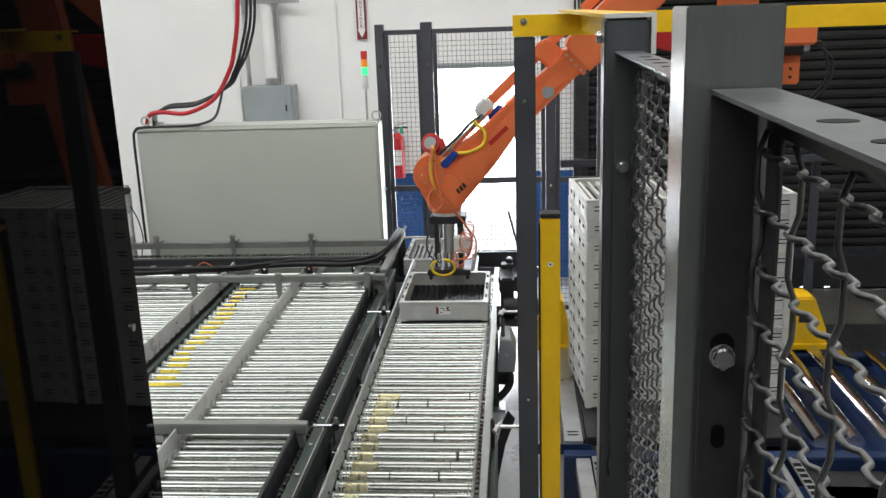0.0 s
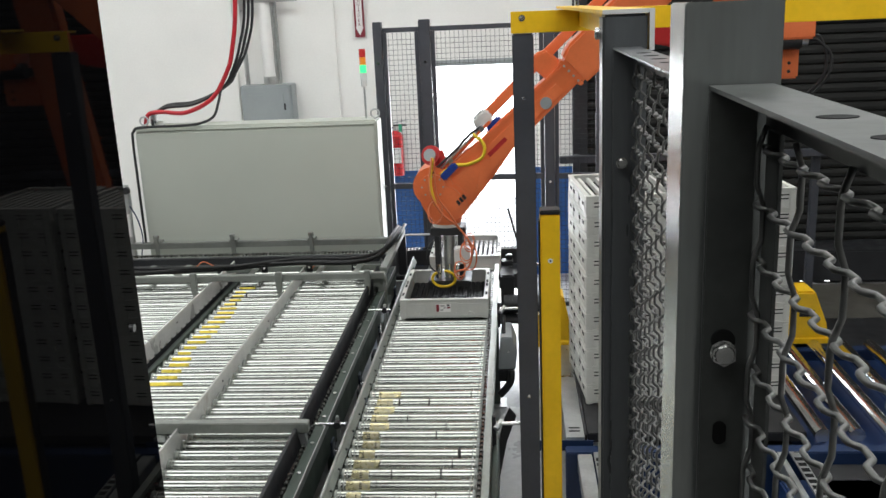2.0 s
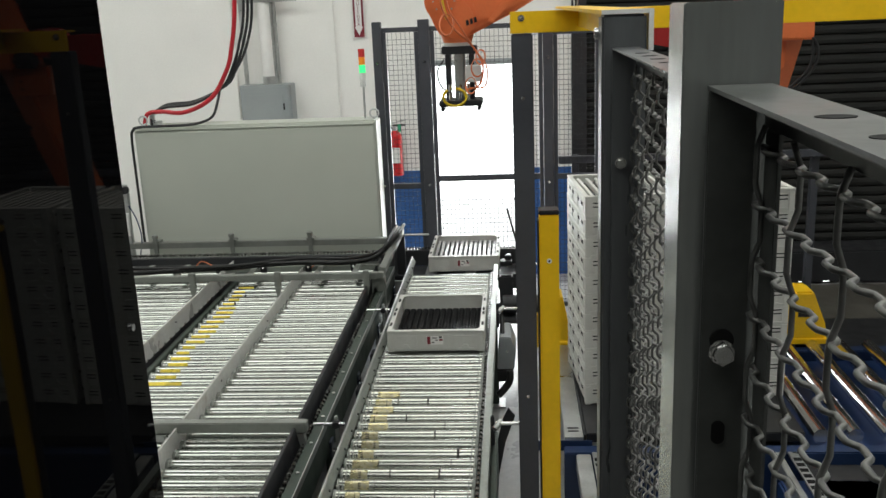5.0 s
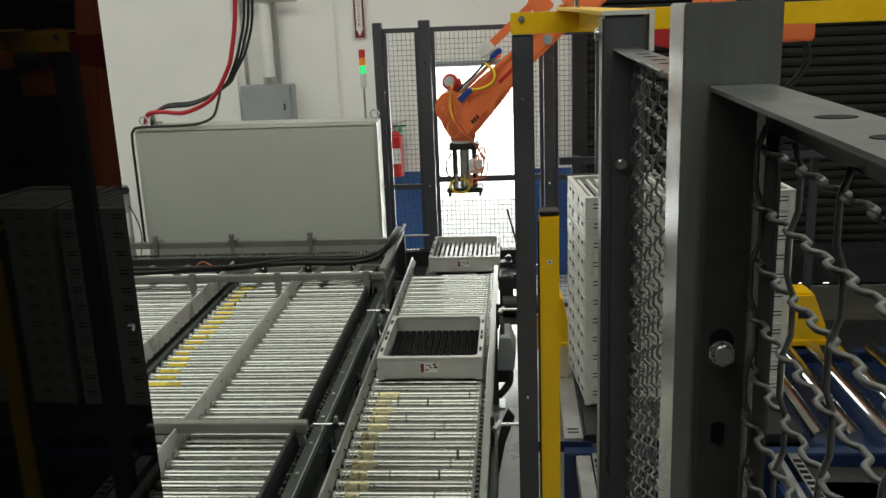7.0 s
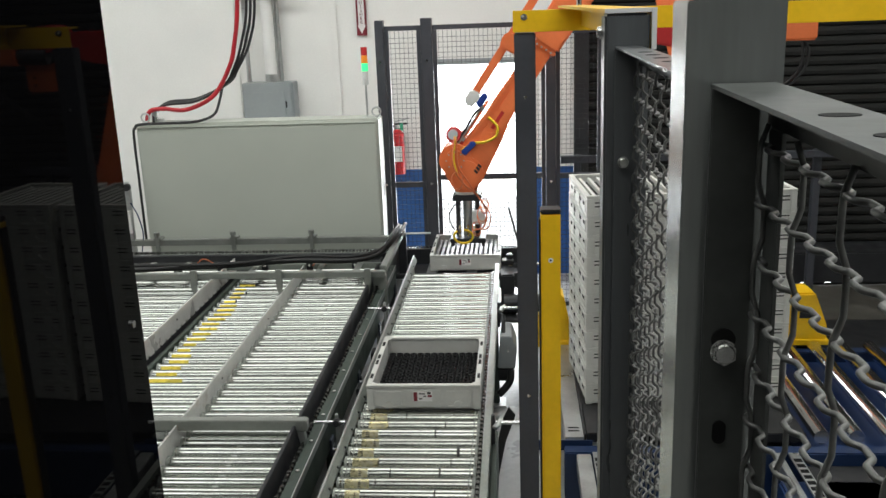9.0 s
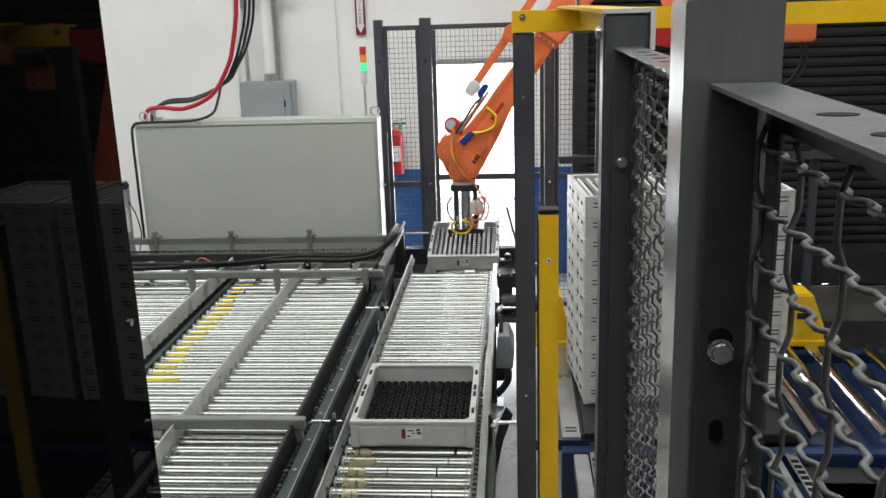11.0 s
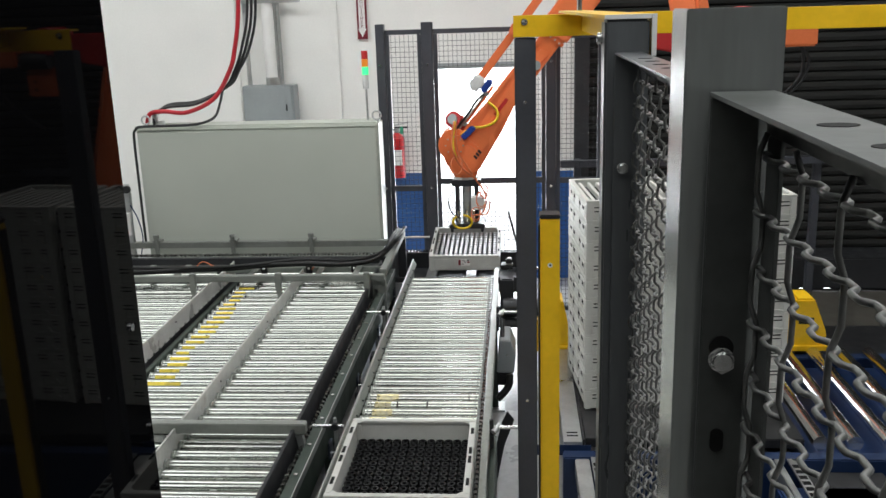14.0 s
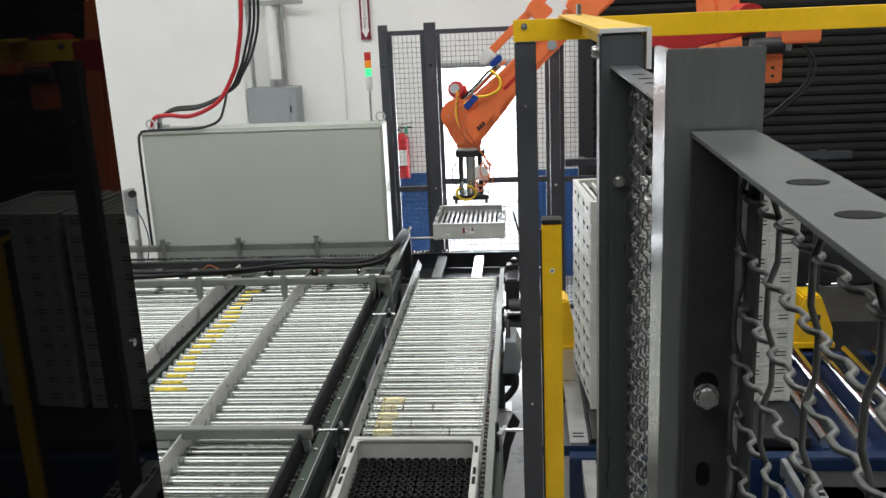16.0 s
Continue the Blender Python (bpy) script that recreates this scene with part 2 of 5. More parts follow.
def prism(outline, y0, y1, bevel=0.0):
    """An outline in x and z, drawn out along y."""
    bm = bmesh.new()
    a = [bm.verts.new((x, y0, z)) for x, z in outline]
    b = [bm.verts.new((x, y1, z)) for x, z in outline]
    bm.faces.new(a)
    bm.faces.new(b[::-1])
    n = len(a)
    for i in range(n):
        bm.faces.new((a[i], b[i], b[(i + 1) % n], a[(i + 1) % n]))
    bmesh.ops.recalc_face_normals(bm, faces=bm.faces)
    if bevel:
        bmesh.ops.bevel(bm, geom=list(bm.edges), offset=bevel, segments=2, affect="EDGES")
    return bm


# ---- the hall ----
def hall():
    obj("floor", box(-9, 9, -6, 8.3, -0.2, 0), CONCRETE).update_tag()
    tagged(bpy.data.objects["floor"], "smooth grey concrete factory floor", "floor", kind="structure")
    # back wall round the doorway and the shutter
    w = thing("wall_north", (0, 0, 0), "white painted factory wall with a blue lower band", "wall", kind="structure")
    bm = box(-1.62, -0.78, 8.3, 8.5, 1.03, 5.2)
    add_box(bm, -9, -1.62, 8.3, 8.5, 0, 5.2)
    add_box(bm, -0.78, 0.06, 8.3, 8.5, 2.0, 5.2)
    add_box(bm, 0.06, 0.55, 8.3, 8.5, 1.03, 5.2)
    add_box(bm, 0.55, 9, 8.3, 8.5, 3.3, 5.2)
    part("upper_wall", bm, WALL, w, "off-white painted plaster")
    bm = box(-1.62, -0.78, 8.296, 8.5, 0, 1.03)
    add_box(bm, 0.06, 0.55, 8.296, 8.5, 0, 1.03)
    part("lower_band", bm, BLUE, w, "blue painted lower wall")
    for x in (-1.62, -2.55, -4.0):
        part("wall_rib", box(x, x + 0.035, 8.27, 8.298, 0.9, 5.2, 0.006), WALL, w)
    obj("wall_west", box(-9.2, -9, -6, 8.5, 0, 5.2), WALL)
    # unseen closing surfaces; east, south and ceiling are toned down to shape light
    obj("wall_east", box(9, 9.2, -6, 8.5, 0, 5.2), CONCRETE)
    obj("wall_south", box(-9, 9, -6.2, -6, 0, 5.2), SOUTH)
    obj("ceiling", box(-9.2, 9.2, -6.2, 8.5, 5.2, 5.4), CEIL)
    for n, l in (("wall_west", "plain off-white side wall"), ("wall_east", "plain unseen side wall, greyed to darken the right"), ("wall_south", "plain unseen wall behind, kept dark to shape reflections"), ("ceiling", "plain unseen ceiling, kept dark for contrast")):
        tagged(bpy.data.objects[n], l, "ceiling" if n == "ceiling" else "wall", kind="structure")
    obj("ground", box(-60, 60, 8.5, 90, -0.25, -0.02), CONCRETE)
    tagged(bpy.data.objects["ground"], "sunlit pale concrete yard outside the doorway", "ground", kind="structure")
    # glowing sheet added beyond the door in place of the daylit distance
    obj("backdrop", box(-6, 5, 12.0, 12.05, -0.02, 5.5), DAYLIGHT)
    tagged(bpy.data.objects["backdrop"], "glowing white sheet standing for overexposed daylight outside the doorway", "backdrop", kind="structure")
    f = thing("door_1", (0, 0, 0), "open doorway with a thin grey steel frame", "doorway", kind="structure")
    part("jamb", box(-0.80, -0.76, 8.26, 8.52, 0, 2.02, 0.004), JBOX, f)
    part("jamb", box(0.04, 0.08, 8.26, 8.52, 0, 2.02, 0.004), JBOX, f)
    part("head", box(-0.758, 0.038, 8.26, 8.52, 1.98, 2.03, 0.004), JBOX, f)
    for ly in STRIPS:
        c = thing("ceiling_light", (-1.0, ly, 4.92), "long white luminous ceiling panel", "ceiling light", "ceiling lights")
        part("housing", box(-6.55, 6.55, -1.15, 1.15, 0.03, 0.10, 0.01), WHITE, c)
        part("diffuser", box(-6.5, 6.5, -1.1, 1.1, 0.004, 0.028), FIXTURE, c, "glowing white diffuser")
        for rx in (-5, 0, 5):
            part("rod", cyl((rx, 0, 0.1), (rx, 0, 0.285), 0.008, seg=8), STEEL, c)


def shutter():
    """A closed rolling shutter of curved dark slats."""
    s = thing("rolling_shutter", (0, 0, 0), "closed dark grey corrugated rolling shutter door", "shutter door", kind="structure")
    h = 0.085
    prof = [(0.0, 0.0), (-0.022, 0.012), (-0.03, 0.042), (-0.022, 0.072), (0.0, 0.083), (0.01, 0.083), (0.01, 0.0)]
    bm = bmesh.new()
    a = [bm.verts.new((0.55, 8.36 + y, z)) for y, z in prof]
    b = [bm.verts.new((6.8, 8.36 + y, z)) for y, z in prof]
    for i in range(len(a)):
        j = (i + 1) % len(a)
        bm.faces.new((a[i], a[j], b[j], b[i]))
    bm.faces.new(a[::-1])
    bm.faces.new(b)
    bmesh.ops.recalc_face_normals(bm, faces=bm.faces)
    first = part("slat", bm, SHUTTER, s)
    for i in range(1, 40):
        share("slat", first, s, pose(0, 0, i * h))
    # unseen sheet added to stop daylight leaking between the slats
    part("backing", box(0.55, 6.8, 8.375, 8.39, 0, 3.4), SHUTTER, s)
    part("guide_rail", box(0.53, 0.66, 8.22, 8.29, 0, 3.3, 0.006), DARK, s)


hall()
shutter()


# ---- roller conveyors ----
PITCH, R = 0.0825, 0.0305
ROLL_Z = 0.7295


def roller_mesh(width, material, parent, m):
    bm = cyl((-width / 2, 0, 0), (width / 2, 0, 0), R, seg=18)
    for s in (-1, 1):
        add_cyl(bm, (s * width / 2, 0, 0), (s * (width / 2 + 0.018), 0, 0), 0.009, seg=8)
        add_cyl(bm, (s * (width / 2 - 0.008), 0, 0), (s * (width / 2 + 0.002), 0, 0), R + 0.0012, seg=18, idx=1)
        add_cyl(bm, (s * (width / 2 - 0.022), 0, 0), (s * (width / 2 - 0.018), 0, 0), R + 0.0006, seg=18, idx=1)
    ob = part("roller", bm, [material, FRAME], parent)
    ob.matrix_basis = m
    return ob


def tape(x0, x1, a0, a1):
    """A strip of tape bent round the camera-side upper part of a roller."""
    bm = bmesh.new()
    n, r = 6, R + 0.0014
    rows = [[bm.verts.new((x, -r * math.sin(radians(a0 + (a1 - a0) * k / n)), r * math.cos(radians(a0 + (a1 - a0) * k / n)))) for k in range(n + 1)] for x in (x0, x1)]
    for k in range(n):
        bm.faces.new((rows[0][k], rows[0][k + 1], rows[1][k + 1], rows[1][k]))
    return bm


def chain_strip(x, y0, y1, z):
    bm = bmesh.new()
    n = int((y1 - y0) / 0.019)
    for i in range(n):
        y = y0 + i * 0.019
        dx = 0.004 if i % 2 else 0.0
        add_box(bm, x - 0.008 + dx, x + 0.008 - dx, y, y + 0.013, z - 0.008, z + 0.008 - dx)
    return bm


def channel(x0, x1, y0, y1, z0, z1, side):
    """A C-shaped rail along y, open towards side (+1 or -1)."""
    t = 0.004
    out = [(x0, z0), (x1, z0), (x1, z0 + t), (x0 + t, z0 + t), (x0 + t, z1 - t), (x1, z1 - t), (x1, z1), (x0, z1)]
    if side < 0:
        out = [(x0 + x1 - x, z) for x, z in out]
    return prism(out, y0, y1)


def leg(parent, x, y, z, material):
    bm = box(x - 0.03, x + 0.03, y - 0.03, y + 0.03, 0.012, z, 0.004)
    l = part("leg", bm, material, parent)
    part("foot_plate", box(x - 0.07, x + 0.07, y - 0.07, y + 0.07, 0, 0.012), STEEL, l)


def right_conveyor():
    c = thing("roller_conveyor", (0, 0, 0), "galvanised roller conveyor with zinc rollers and worn yellow tape", "conveyor")
    y0, y1 = 1.72, 5.86
    lr = part("side_rail", prism([(-0.738, 0.655), (-0.732, 0.655), (-0.732, 0.772), (-0.711, 0.748), (-0.711, 0.754), (-0.728, 0.782), (-0.738, 0.782)], y0, 6.16), RAIL, c, "worn galvanised rail with a sloped lip")
    part("rail_bead", cyl((-0.735, y0, 0.785), (-0.735, 6.17, 0.785), 0.0055, seg=10), STEEL, lr, "bright rounded rail edge")
    for k in range(26):
        part("rail_screw", cyl((-0.716, y0 + 0.12 + 0.165 * k, 0.7625), (-0.7125, y0 + 0.12 + 0.165 * k, 0.7655), 0.0055, seg=8), DARK, lr)
    bm = channel(-0.150, -0.122, y0, 5.98, 0.655, 0.775, 1)
    part("side_rail", bm, RAIL, c)
    part("chain_guard", box(-0.1205, -0.094, y0, 3.62, 0.50, 0.70, 0.006), GREENSTEEL, c, "grey-green chain guard")
    part("lower_beam", box(-0.745, -0.715, y0, 5.86, 0.50, 0.652, 0.004), GREENSTEEL, c)
    # added black sheet: stands in for the shade seen between the rollers
    part("under_pan", box(-0.70, -0.186, y0, 5.86, 0.625, 0.64), BLACK, c, "black sheet standing in for shade under the rollers")
    part("chain", chain_strip(-0.162, y0, 5.86, 0.752), CHAIN, c, "oily drive chain")
    first = None
    n = int((y1 - y0) / PITCH)
    for i in range(n + 1):
        y = 3.0 + PITCH * (i - int((3.0 - y0) / PITCH))
        if y > y1:
            break
        worn = y < 4.05
        m = pose(-0.4375, y, ROLL_Z)
        if first is None:
            first = roller_mesh(0.525, ROLLER_TAG, c, m)
            clean = None
            ro = first
        elif worn:
            ro = share("roller", first, c, m)
        elif clean is None:
            clean = roller_mesh(0.525, ROLLER, c, m)
            ro = clean
        else:
            ro = share("roller", clean, c, m)
        if worn and y < 3.95:
            w = 0.05 + 0.06 * random.random()
            x = -0.672 + 0.02 * random.random()
            part("tape_wrap", tape(x, x + w, 14, 108), WORN_TAG, ro, "worn yellow tape").location = (0.0 + 0.4375, 0, 0)
            if random.random() < 0.8:
                x2 = x + w * random.random()
                part("smudge_band", tape(x2, x2 + 0.004 + 0.012 * random.random(), 25, 110), GREASE, ro, "dark grease band").location = (0.4375, 0, 0)
            for q in range(random.choice((0, 1, 1, 2, 3))):
                x = -0.58 + 0.36 * random.random()
                part("smudge_band", cyl((x, 0, 0), (x + 0.002 + 0.006 * random.random(), 0, 0), R + 0.0008, seg=18), GREASE, ro, "dark grease band").location = (0.4375, 0, 0)
    for y in (2.0, 3.6, 5.4):
        leg(c, -0.73, y, 0.65, GREENSTEEL)
        leg(c, -0.155, y, 0.60, GREENSTEEL)
        part("cross_tie", box(-0.70, -0.186, y - 0.02, y + 0.02, 0.52, 0.56), GREENSTEEL, c)
    # guide rods with clamp knobs on both sides
    for y in (3.49, 4.98):
        b = part("clamp_bracket", box(-0.786, -0.772, y - 0.008, y + 0.008, 0.69, 0.835, 0.003), STEEL, c)
        part("clamp_rod", cyl((-0.875, y - 0.009, 0.80), (-0.742, y - 0.009, 0.80), 0.008, seg=10), CHROME, b)
        part("clamp_knob", cyl((-0.779, y - 0.024, 0.80), (-0.779, y + 0.012, 0.80), 0.016, seg=12), DARK, b)
        b = part("clamp_bracket", box(-0.1205, -0.104, y - 0.010, y + 0.010, 0.68, 0.83, 0.003), DARK, c)
        part("clamp_rod", cyl((-0.10, y, 0.795), (0.03, y, 0.795), 0.008, seg=10), CHROME, b)
        part("clamp_knob", cyl((-0.105, y - 0.02, 0.78), (-0.075, y + 0.015, 0.80), 0.013, seg=12), STEEL, b)
    part("clamp_knob", cyl((-0.085, 4.85, 0.66), (-0.085, 4.95, 0.76), 0.012, seg=12), BLACK, c)
    # drive motor beside the far end
    m = part("drive_motor", cyl((-0.085, 5.30, 0.715), (0.13, 5.30, 0.715), 0.055, seg=20), DARK, c, "dark round drive motor")
    for i in range(7):
        part("cooling_fin", cyl((-0.06 + i * 0.022, 5.30, 0.715), (-0.054 + i * 0.022, 5.30, 0.715), 0.062, seg=20), DARK, m)
    gb = part("gearbox", box(-0.105, -0.02, 5.42, 5.62, 0.62, 0.86, 0.01), DARK, c)
    part("gearbox_lid", box(-0.10, -0.025, 5.60, 5.68, 0.87, 0.90, 0.004), BLACK, gb)
    part("mount_foot", box(-0.11, 0.0, 5.16, 5.44, 0.635, 0.65, 0.003), BLACK, c)
    cc = part("chain_case", prism([(-0.118, 0.49), (-0.020, 0.49), (-0.010, 0.60), (-0.040, 0.685), (-0.100, 0.685)], 4.80, 5.05, 0.005), JBOX, c, "blue-grey sheet chain case")
    part("case_base", box(-0.118, -0.03, 4.79, 5.04, 0.42, 0.488, 0.004), BLACK, cc)
    part("case_screw", cyl((-0.06, 4.795, 0.60), (-0.06, 4.801, 0.60), 0.007, seg=8), CHROME, cc)
    part("drop_hose", tube(spline([(-0.045, 4.76, 0.50), (-0.048, 4.74, 0.45), (-0.075, 4.72, 0.41), (-0.115, 4.70, 0.375)], 6), 0.021, 10), CABLE, cc, "thick black hose")
    part("sensor_bracket", box(-0.06, -0.035, 5.66, 5.69, 0.70, 0.93, 0.003), STEEL, c)
    part("sensor", box(-0.07, -0.03, 5.64, 5.68, 0.88, 0.93, 0.006), BLACK, c)
    part("bent_bracket", prism([(-0.078, 0.612), (-0.050, 0.672), (-0.019, 0.632), (-0.066, 0.50), (-0.094, 0.36), (-0.106, 0.30), (-0.110, 0.47)], 3.90, 3.915), BLACK, c, "dark bent sheet plate")


def left_conveyor():
    c = thing("accumulation_conveyor", (0, 0, 0), "wide three-lane galvanised roller conveyor with divider plates", "conveyor")
    y0, y1 = 1.76, 6.0
    lanes = [(-2.72, -1.995, False), (-1.862, -1.449, True), (-1.437, -0.950, False)]
    firsts = {}
    for x0, x1, tags in lanes:
        w = x1 - x0
        i = 1
        while True:
            y = 2.999 + PITCH * (i - 15)
            i += 1
            if y > y1:
                break
            m = pose((x0 + x1) / 2, y, ROLL_Z)
            key = round(w, 3)
            if key not in firsts:
                firsts[key] = ro = roller_mesh(w, ROLLER, c, m)
            else:
                ro = share("roller", firsts[key], c, m)
            if tags and 4.0 < y < 5.7:
                if "tag" not in firsts:
                    firsts["tag"] = tg = part("tape_wrap", tape(0.0, 0.105, 38, 74), YELLOW_TAG, ro, "yellow marking tape")
                    firsts["short"] = part("tape_wrap", tape(0.0, 0.07, 40, 72), YELLOW_TAG, ro, "yellow marking tape")
                    firsts["short"].location = (-w / 2 + 0.125, 0, 0)
                elif random.random() < 0.2:
                    tg = share("tape_wrap", firsts["short"], ro, Matrix())
                else:
                    tg = share("tape_wrap", firsts["tag"], ro, Matrix())
                tg.location = (-w / 2 + 0.015 + 0.02 * random.random(), 0, 0)
                if random.random() < 0.6:
                    if "mark" not in firsts:
                        firsts["mark"] = mk = part("ink_mark", tape(-0.005, 0.005, 34, 78), BLACK, ro, "small black ink mark")
                    else:
                        mk = share("ink_mark", firsts["mark"], ro, Matrix())
                    mk.location = (-w / 2 + 0.085 + 0.03 * random.random(), 0, 0)
    # divider plates and rails
    for x, nm in ((-1.443, "divider_plate"), (-1.985, "divider_plate")):
        near = x > -1.5
        d = part(nm, box(x - 0.004, x + 0.004, y0, y1, 0.66 if near else 0.725, 0.832), GALV if near else DIVIDER, c, "galvanised divider plate")
        if not near:
            part("divider_foot", box(x - 0.003, x + 0.003, y0, y1, 0.62, 0.7248), DARK, d, "dark lower strip of the divider")
        for i in range(5):
            y = y0 + 0.5 + i * 0.86
            part("screw", cyl((x + 0.004, y, 0.79), (x + 0.008, y, 0.79), 0.005, seg=8), DARK, d)
    # the same added black sheets give each lane its shaded roller gaps
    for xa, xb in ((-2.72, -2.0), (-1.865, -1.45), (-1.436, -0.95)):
        part("under_pan", box(xa, xb, y0, y1, 0.625, 0.64), BLACK, c, "black sheet standing in for shade under the rollers")
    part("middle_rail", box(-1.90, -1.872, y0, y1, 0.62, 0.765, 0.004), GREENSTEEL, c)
    # black strip that paints the dark gap beside the divider
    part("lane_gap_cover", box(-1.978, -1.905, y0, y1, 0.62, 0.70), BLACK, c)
    part("inner_plate", box(-0.945, -0.93, y0, y1, 0.56, 0.83, 0.003), DARK, c, "dark inner guard plate")
    part("chain", chain_strip(-0.905, y0, y1, 0.752), CHAIN, c, "oily drive chain")
    part("side_rail", channel(-0.888, -0.846, y0, y1, 0.60, 0.765, -1), GREENSTEEL, c)
    part("side_rail", box(-2.76, -2.735, y0, y1, 0.60, 0.78, 0.004), GREENSTEEL, c)
    for y in (2.0, 3.8, 5.6):
        leg(c, -0.875, y, 0.60, GREENSTEEL)
        leg(c, -1.443, y, 0.655, GREENSTEEL)
        leg(c, -2.75, y, 0.60, GREENSTEEL)
    # stop bar across the lanes
    bar = part("stop_bar", box(-2.7, -0.884, 3.385, 3.43, 0.805, 0.852, 0.004), FRAME, c)
    part("bar_bracket", prism([(-0.93, 0.80), (-0.90, 0.80), (-0.872, 0.60), (-0.885, 0.60)], 3.39, 3.42), STEEL, bar)
    part("bar_bracket", box(-1.56, -1.50, 3.39, 3.425, 0.762, 0.793, 0.003), STEEL, bar)
    part("bar_rod", cyl((-1.60, 3.41, 0.785), (-1.46, 3.41, 0.785), 0.01, seg=10), CHROME, bar)
    # hardware in the gap between the two conveyors
    part("edge_strip", box(-0.846, -0.842, y0, y1, 0.735, 0.768), STEEL, c)
    for i in range(17):
        y = y0 + 0.25 * i + 0.11
        part("rail_bolt", cyl((-0.866, y, 0.765), (-0.866, y, 0.772), 0.009, seg=6), CHROME, c)
        if i % 3 == 1:
            part("stay_plate", box(-0.842, -0.832, y - 0.03, y + 0.03, 0.58, 0.66, 0.003), GAPSTEEL, c)
            part("stay_rod", cyl((-0.832, y, 0.60), (-0.746, y, 0.60), 0.007, seg=8), CHROME, c)
    part("gap_tray", box(-0.838, -0.756, 2.2, 6.0, 0.40, 0.43), GAPSTEEL, c, "blue-grey cable tray")
    tr = part("gap_bracket", box(-0.838, -0.785, 4.55, 5.25, 0.545, 0.56, 0.003), JBOX, c, "shiny blue-grey slotted bracket")
    for k in range(5):
        part("bracket_slot", box(-0.822, -0.800, 4.62 + 0.12 * k, 4.67 + 0.12 * k, 0.5602, 0.5612), SLOT, tr)
    part("roller_stub", cyl((-0.83, 4.86, 0.575), (-0.75, 4.86, 0.575), 0.014, seg=10), CHROME, c)
    part("gap_block", box(-0.81, -0.757, 4.42, 4.78, 0.50, 0.54, 0.005), BLACK, c)
    for y in (3.05, 3.62, 4.25, 4.75):
        part("gap_bracket", box(-0.838, -0.77, y, y + 0.09, 0.56, 0.61, 0.005), DARK, c)


def transfer_frame():
    """The gantry of square tubes with hanging stops behind the lanes."""
    f = thing("transfer_frame", (0, 0, 0), "galvanised square-tube transfer frame with hanging stops and cables", "machine frame")
    part("front_beam", box(-3.1, -0.83, 5.38, 5.43, 0.866, 0.904, 0.004), FRAME, f)
    part("rear_tube", box(-3.1, -0.94, 6.47, 6.52, 0.806, 0.851, 0.004), FRAME, f)
    part("middle_beam", box(-3.1, -0.90, 6.02, 6.07, 0.80, 0.846, 0.004), DARK, f)
    ib = part("inner_beam", box(-3.1, -0.90, 5.80, 5.835, 0.80, 0.838, 0.004), RAIL, f)
    for k in range(7):
        x = -2.95 + 0.31 * k
        part("beam_clip", box(x - 0.022, x + 0.022, 5.785, 5.799, 0.80, 0.855, 0.003), DARK, ib)
        part("clip_bolt", cyl((x, 5.776, 0.838), (x, 5.785, 0.838), 0.009, seg=6), CHROME, ib)
    part("chain", bmesh_chain_x(-3.05, -0.95, 6.25, 0.81), CHAIN, f)
    # added black sheet that puts shade between the transfer beams
    part("drip_pan", box(-3.1, -0.91, 5.5, 6.45, 0.66, 0.68), BLACK, f, "black sheet standing in for shade under the transfer")
    part("side_beam", box(-0.876, -0.832, 5.505, 6.56, 0.862, 0.906, 0.004), FRAME, f)
    part("guide_rod", cyl((-0.876, 6.54, 0.855), (-0.645, 6.54, 0.855), 0.008, seg=10), STEEL, f, "pale steel guide rod")
    part("post", box(-0.915, -0.832, 5.44, 5.50, 0, 0.86, 0.004), FRAME, f)
    part("post", box(-0.885, -0.825, 6.47, 6.53, 0, 0.86, 0.004), DARK, f)
    part("end_plate", box(-0.905, -0.88, 5.44, 6.46, 0.60, 0.80, 0.003), DARK, f)
    for x in (-2.052, -1.500, -0.935):
        s = part("hanging_stop", box(x - 0.020, x + 0.020, 5.345, 5.378, 0.83, 0.93, 0.004), FRAME, f)
        part("stop_finger", prism([(x - 0.020, 0.83), (x + 0.020, 0.83), (x + 0.014, 0.80), (x + 0.008, 0.772), (x - 0.006, 0.772), (x - 0.012, 0.80)], 5.345, 5.37), FRAME, s)
    for x in (-2.72, -2.13, -1.53):
        k = part("clamp", box(x - 0.03, x + 0.03, 6.455, 6.535, 0.852, 0.868, 0.003), FRAME, f)
        part("clamp_body", box(x - 0.014, x + 0.014, 6.44, 6.468, 0.74, 0.89, 0.004), FRAME, k)
        part("clamp_head", cyl((x, 6.455, 0.89), (x, 6.455, 0.915), 0.022, seg=10), FRAME, k)
        part("clamp_foot", box(x - 0.004, x + 0.03, 6.43, 6.47, 0.70, 0.745, 0.006), FRAME, k)
    for x in (-2.85, -2.25, -2.5, -1.75, -1.3, -1.05):
        part("cable_bracket", box(x - 0.02, x + 0.02, 5.56, 5.84, 0.842, 0.856, 0.003), FRAME, f)
    rnd = random.Random(4)
    for k in range(5):
        oy, oz = rnd.uniform(-0.03, 0.03), rnd.uniform(0, 0.03)
        pts = [(-3.1, 5.62 + oy, 0.87 + oz), (-2.5, 5.60 + oy, 0.868 + oz), (-1.9, 5.64 - oy, 0.875 + oz), (-1.45, 5.66 + oy, 0.90 + oz), (-1.1, 5.68 + oy, 0.89 + oz), (-0.93, 5.86 + oy, 0.885 + oz), (-0.86 + oy, 6.15, 0.93 + oz), (-0.85 + oy, 6.5, 0.92 + oz)]
        part("cable", tube(spline(pts, 6), 0.013, 8), CABLE, f, "black power cable")
